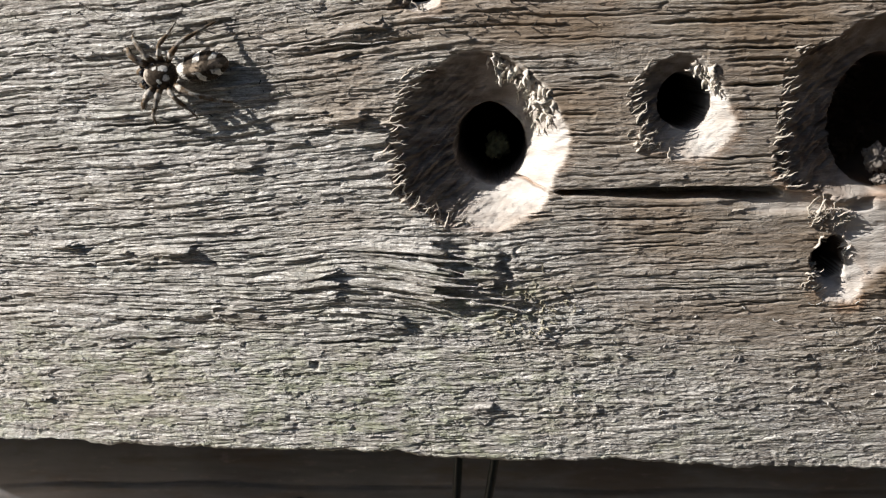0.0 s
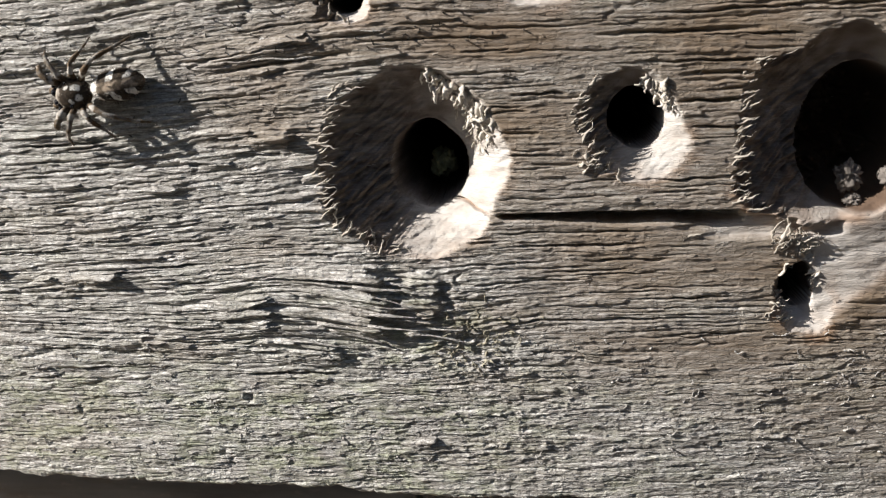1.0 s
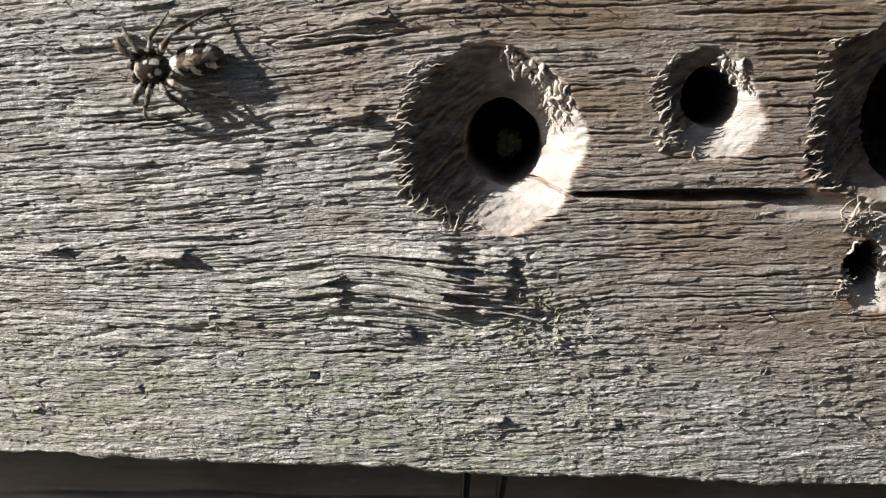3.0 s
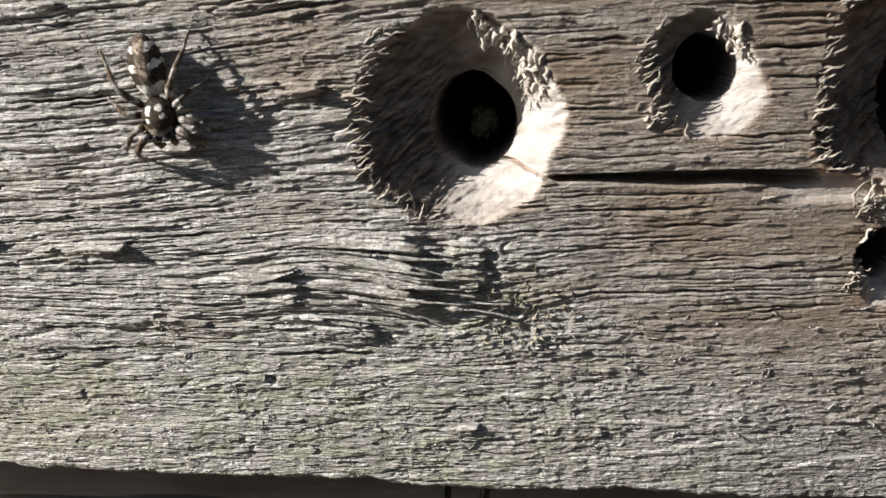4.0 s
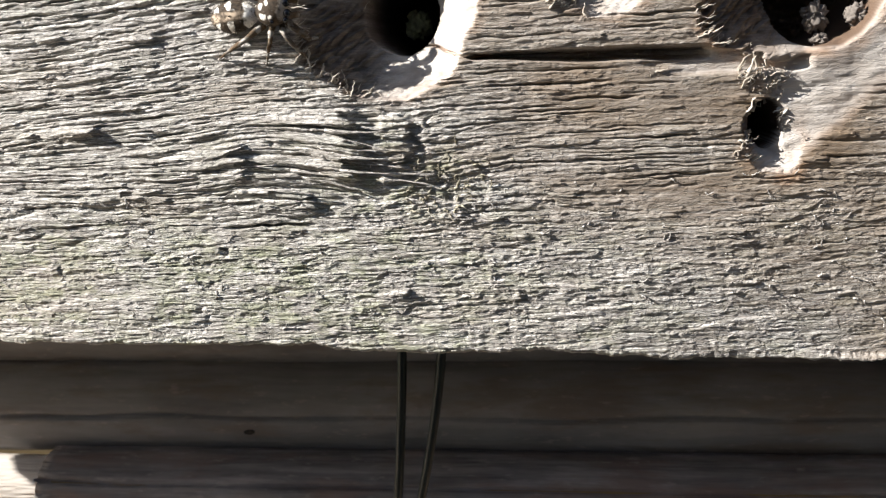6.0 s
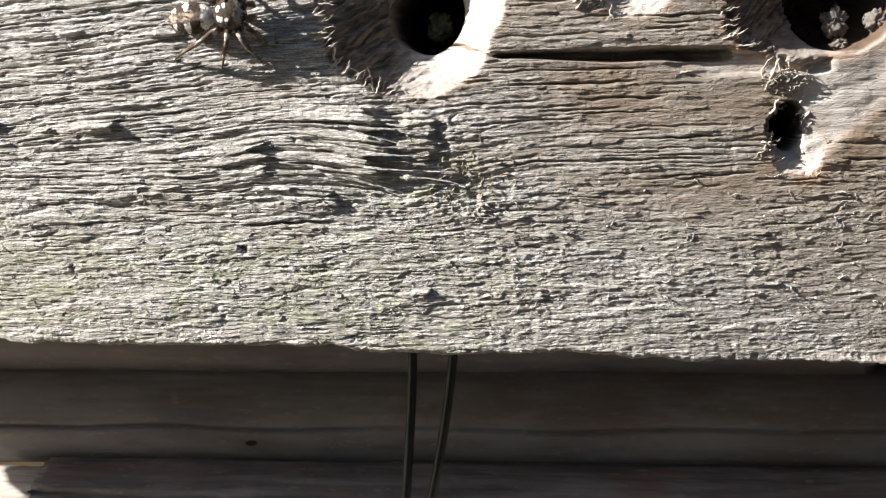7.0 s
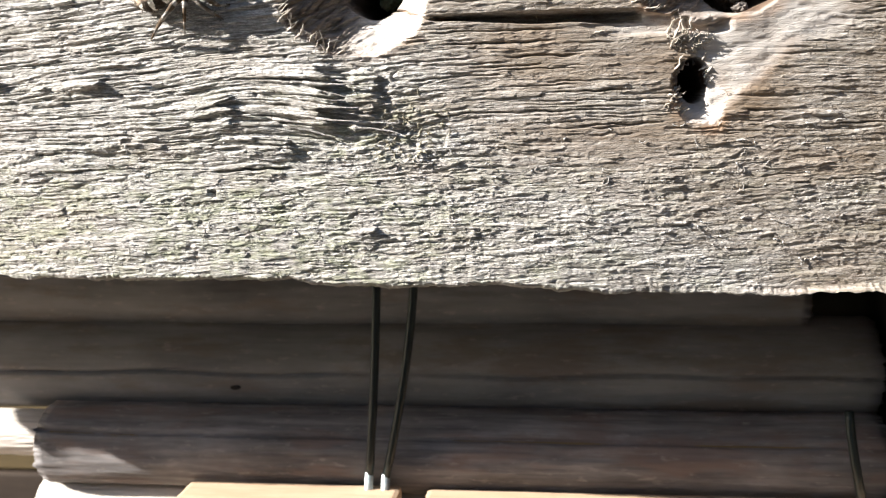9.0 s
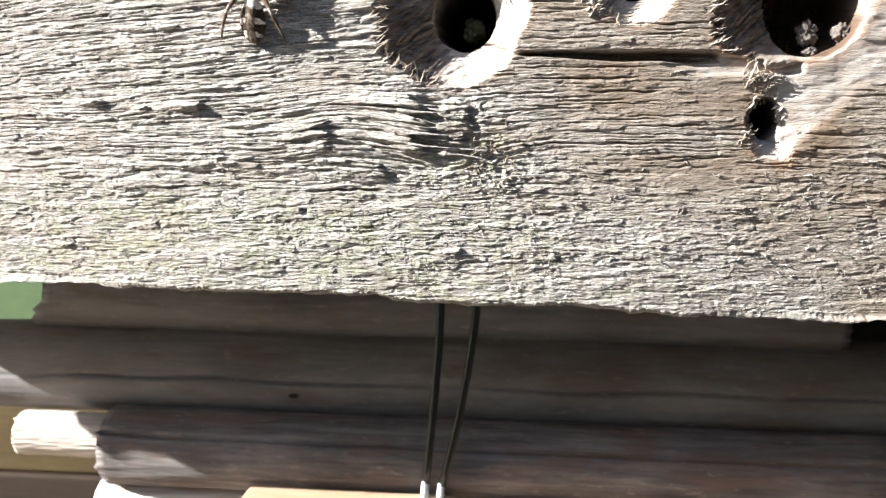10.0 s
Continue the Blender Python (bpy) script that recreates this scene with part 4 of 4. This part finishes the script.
        face = ramp(nt, x, [(0.62, (0, 0, 0)), (0.85, (0.7, 0.7, 0.7))])
        col = mix(nt, face, col, mix(nt, 0.5, tan, pale))
    else:
        r = nt.nodes.new("ShaderNodeVectorMath"); r.operation = "LENGTH"
        nt.links.new(tc.outputs["Object"], r.inputs[0])
        wave = math_node(nt, "SINE", math_node(nt, "MULTIPLY", math_node(nt, "ADD", r.outputs["Value"], wob, False), 6200.0, False), 0, False)
        col = mix(nt, ramp(nt, wave, [(0.35, (0, 0, 0)), (0.95, (0.5, 0.5, 0.5))]), mix(nt, 0.25, dark, tan), pale)
        col = mix(nt, ramp(nt, noise_tex(nt, (1700,) * 3, 2, 0.5), [(0.50, (0, 0, 0)), (0.64, (0.9, 0.9, 0.9))]), col, mix(nt, 0.2, dark, pale))
    nt.links.new(col, b.inputs["Base Color"])
    bump(nt, b, grain, 0.6, 0.00008)
    return m


COAT = {k: spider_coat("spider_" + k, k) for k in ("abdomen", "head", "leg")}
HAIR = plain("spider_bristle", (0.08, 0.062, 0.045), 0.6, 0.6, 3000)
EYE_MAT = plain("spider_eye", (0.006, 0.006, 0.008), 0.08, 0.1, 3000)
LEGS = []


def bristles(parent, spots, rnd, length):
    """Short bristles standing off a surface: places and normals in mm."""
    bm = bmesh.new()
    for p, n in spots:
        side = n.orthogonal().normalized()
        tip = p + (n + 0.7 * Vector((rnd.uniform(-1, 1), rnd.uniform(-1, 1), rnd.uniform(-0.4, 1)))) .normalized() * length * rnd.uniform(0.5, 1.2)
        w = 0.022
        base = [bm.verts.new((p + w * (math.cos(a) * side + math.sin(a) * n.cross(side))) * MM) for a in (0, 2.1, 4.2)]
        top = bm.verts.new(tip * MM)
        for k in range(3):
            bm.faces.new((base[k], base[(k + 1) % 3], top))
    return part("bristle_coat", bm, HAIR, parent)


def spider():
    """Head along +x, back along +z, feet at z = 0."""
    rnd = random.Random(4)
    ob = thing("jumping_spider", P(-17, 0, 12.4), "small hairy jumping spider with pale and dark zebra bands", "spider")

    def body(name, c, shape, coat, hairs, length):
        bm = bmesh.new()
        bmesh.ops.create_uvsphere(bm, u_segments=36, v_segments=24, radius=1.0)
        spots = []
        for v in bm.verts:
            n = v.co.copy()
            q = shape(n)
            v.co = q * MM
        for _ in range(hairs):
            n = Vector((rnd.gauss(0, 1), rnd.gauss(0, 1), rnd.gauss(0, 1) + 0.4)).normalized()
            spots.append((shape(n), n))
        p = part(name, bm, coat, ob)
        p.location = Vector(c) * MM
        bristles(p, spots, rnd, length)
        return p

    abdomen = body("abdomen", (-0.15, 0, 0.72), lambda n: Vector((1.55 * n.x - 1.45, (0.87 - 0.05 * n.x - 0.2 * max(0, -n.x) ** 2) * n.y, (0.72 - 0.2 * max(0, -n.x) ** 2) * n.z)), COAT["abdomen"], 260, 0.22)
    head = body("cephalothorax", (1.0, 0, 0.72), lambda n: Vector((1.02 * n.x, 0.86 * n.y * (1 - 0.12 * n.x * n.x) , 0.62 * n.z * (1 + 0.18 * n.x))), COAT["head"], 90, 0.2)
    bm = bmesh.new()
    tube(bm, [Vector((x, 0, -0.02)) * MM for x in (-1.3, -1.0, -0.7)], [0.24 * MM] * 3, 10)
    part("waist", bm, COAT["head"], head)
    # eyes: two large and two smaller in front, two pairs on top
    for x, y, z, r in ((0.98, 0.27, 0.10, 0.23), (0.98, -0.27, 0.10, 0.23), (0.88, 0.62, 0.22, 0.15), (0.88, -0.62, 0.22, 0.15),
                       (0.15, 0.62, 0.42, 0.11), (0.15, -0.62, 0.42, 0.11)):
        bm = bmesh.new()
        bmesh.ops.create_uvsphere(bm, u_segments=14, v_segments=10, radius=r * MM)
        e = part("eye", bm, EYE_MAT, head, "glossy black eye")
        e.location = Vector((x, y, z)) * MM
    for s in (-1, 1):
        bm = bmesh.new()
        tube(bm, [Vector(q) * MM for q in ((0.75, s * 0.3, 0.1), (1.15, s * 0.42, 0.0), (1.35, s * 0.38, -0.3), (1.3, s * 0.3, -0.55))],
             [r * MM for r in (0.13, 0.19, 0.17, 0.1)], 10)
        part("palp", bm, COAT["leg"], head, "pale hairy feeler")
    ob.scale = (1.12, 1.12, 1.12)
    # legs: root, knee, shin and foot (mm), for one side
    plan = (((1.45, 0.62), (2.0, 1.45, 1.75), (2.5, 1.75, 0.85), (2.9, 1.75, 0.05), 0.28),
            ((1.10, 0.72), (1.45, 1.75, 1.65), (1.95, 2.35, 0.80), (2.35, 2.75, 0.05), 0.22),
            ((0.65, 0.72), (0.25, 1.75, 1.65), (-0.15, 2.30, 0.80), (-0.45, 2.85, 0.05), 0.20),
            ((0.30, 0.62), (-0.75, 1.55, 1.95), (-1.95, 2.15, 0.95), (-3.05, 2.5, 0.05), 0.22))
    for s in (1, -1):
        for (rx, ry), knee, shin, foot, w in plan:
            jit = lambda: rnd.uniform(-0.15, 0.15)
            root = Vector((rx, s * ry, 0.6))
            k, h, f = (Vector((q[0] + jit(), s * (q[1] * 0.95 + jit()), q[2] * 0.68 - (0.1 if q[2] < 0.1 else 0))) - root for q in (knee, shin, foot))
            pts = [Vector(), k * 0.45 + Vector((0, 0, 0.25)), k, k.lerp(h, 0.35) + Vector((0, 0, 0.06)), h, h.lerp(f, 0.55), f]
            bm = bmesh.new()
            tube(bm, [q * MM for q in pts], [w * q * MM for q in (0.72, 0.85, 0.55, 0.62, 0.42, 0.3, 0.17)], 10)
            leg = part("leg", bm, COAT["leg"], ob)
            leg.location = root * MM
            spots = []
            for a, b in zip(pts, pts[1:]):
                for _ in range(12):
                    n = Vector((rnd.gauss(0, 1), rnd.gauss(0, 1), rnd.gauss(0, 1))).normalized()
                    d = (b - a).normalized()
                    n = (n - d * n.dot(d)).normalized()
                    spots.append((a.lerp(b, rnd.random()) + n * w * 0.5, n))
            bristles(leg, spots, rnd, 0.22)
            LEGS.append((leg, tuple(root * MM)))
    return ob, abdomen, head


SPIDER, ABDOMEN, HEAD = spider()


def motions():
    # millimetres along and up the face, and the way the head points (degrees from +x towards up)
    steps = [(0.0, -16.9, 12.4, -171), (3.4, -16.9, 12.4, -171), (3.6, -16.1, 11.4, -150), (3.7, -15.3, 10.1, -113), (3.8, -14.8, 9.3, -98), (4.0, -14.0, 9.0, -80),
             (4.2, -12.9, 8.1, -68), (4.5, -12.0, 7.4, -56), (4.7, -11.0, 7.5, -36), (5.0, -9.75, 7.2, -17), (5.2, -8.4, 7.2, -7), (5.5, -7.85, 7.15, -3),
             (5.8, -7.4, 7.2, 0), (6.0, -5.1, 7.15, 4), (6.2, -4.1, 7.05, 5), (6.7, -7.0, 7.0, 4), (7.3, -10.75, 6.8, 0), (8.0, -10.2, 6.75, -2), (8.5, -9.3, 6.85, -2), (9.0, -10.6, 6.7, 14),
             (9.3, -12.4, 6.7, 60), (9.6, -12.9, 7.6, 78), (10.0, -12.55, 8.3, 86)]
    rows = []
    for t, x, z, a in steps:
        ca, sa = math.cos(radians(a)), math.sin(radians(a))
        m = Matrix(((ca, -sa, 0, 0), (0, 0, -1, 0), (sa, ca, 0, 0), (0, 0, 0, 1)))
        rows.append((t, Matrix.Translation(P(x, -0.04 if t < 3.55 else -0.14, z)) @ m))
    walk(SPIDER, rows)
    # it crouches at first; walking, it stands high with its head up and its abdomen low
    stance = [(0.0, -0.15, 2), (3.4, -0.15, 2), (3.6, 0.0, 4), (4.0, 0.05, 6), (4.5, 0.1, 11), (5.0, 0.15, 14), (5.5, 0.2, 16), (6.2, 0.2, 16), (7.3, 0.2, 15), (8.5, 0.2, 14), (9.4, 0.1, 14), (10.0, 0.05, 16)]
    for body, reach in ((HEAD, 1.0), (ABDOMEN, -0.05)):
        walk(body, [(t, Matrix.Translation(Vector((-0.1, 0, 0.72 + lift)) * MM) @ pose(0, 0, 0, 0, -a, 0) @ pose(reach * MM, 0, 0)) for t, lift, a in stance])
    # the legs swing fore and aft while it walks
    for k, (leg, root) in enumerate(LEGS):
        sign = 1 if (k % 4 + k // 4) % 2 else -1
        swing = [(0.0, 0), (3.45, 0), (3.6, 14), (3.75, -12), (3.9, 8), (4.0, 0), (4.3, 6), (4.5, 0), (4.65, 12), (4.85, -10), (5.0, 0), (5.2, 8), (5.5, 0),
                 (5.9, 9), (6.2, -9), (6.7, 9), (7.3, 0), (8.0, 4), (8.5, 0), (8.9, 10), (9.1, -12), (9.3, 10), (9.5, -6), (9.7, 0), (10.0, 0)]
        walk(leg, [(t, pose(*root, 0, 0, sign * a)) for t, a in swing])


motions()
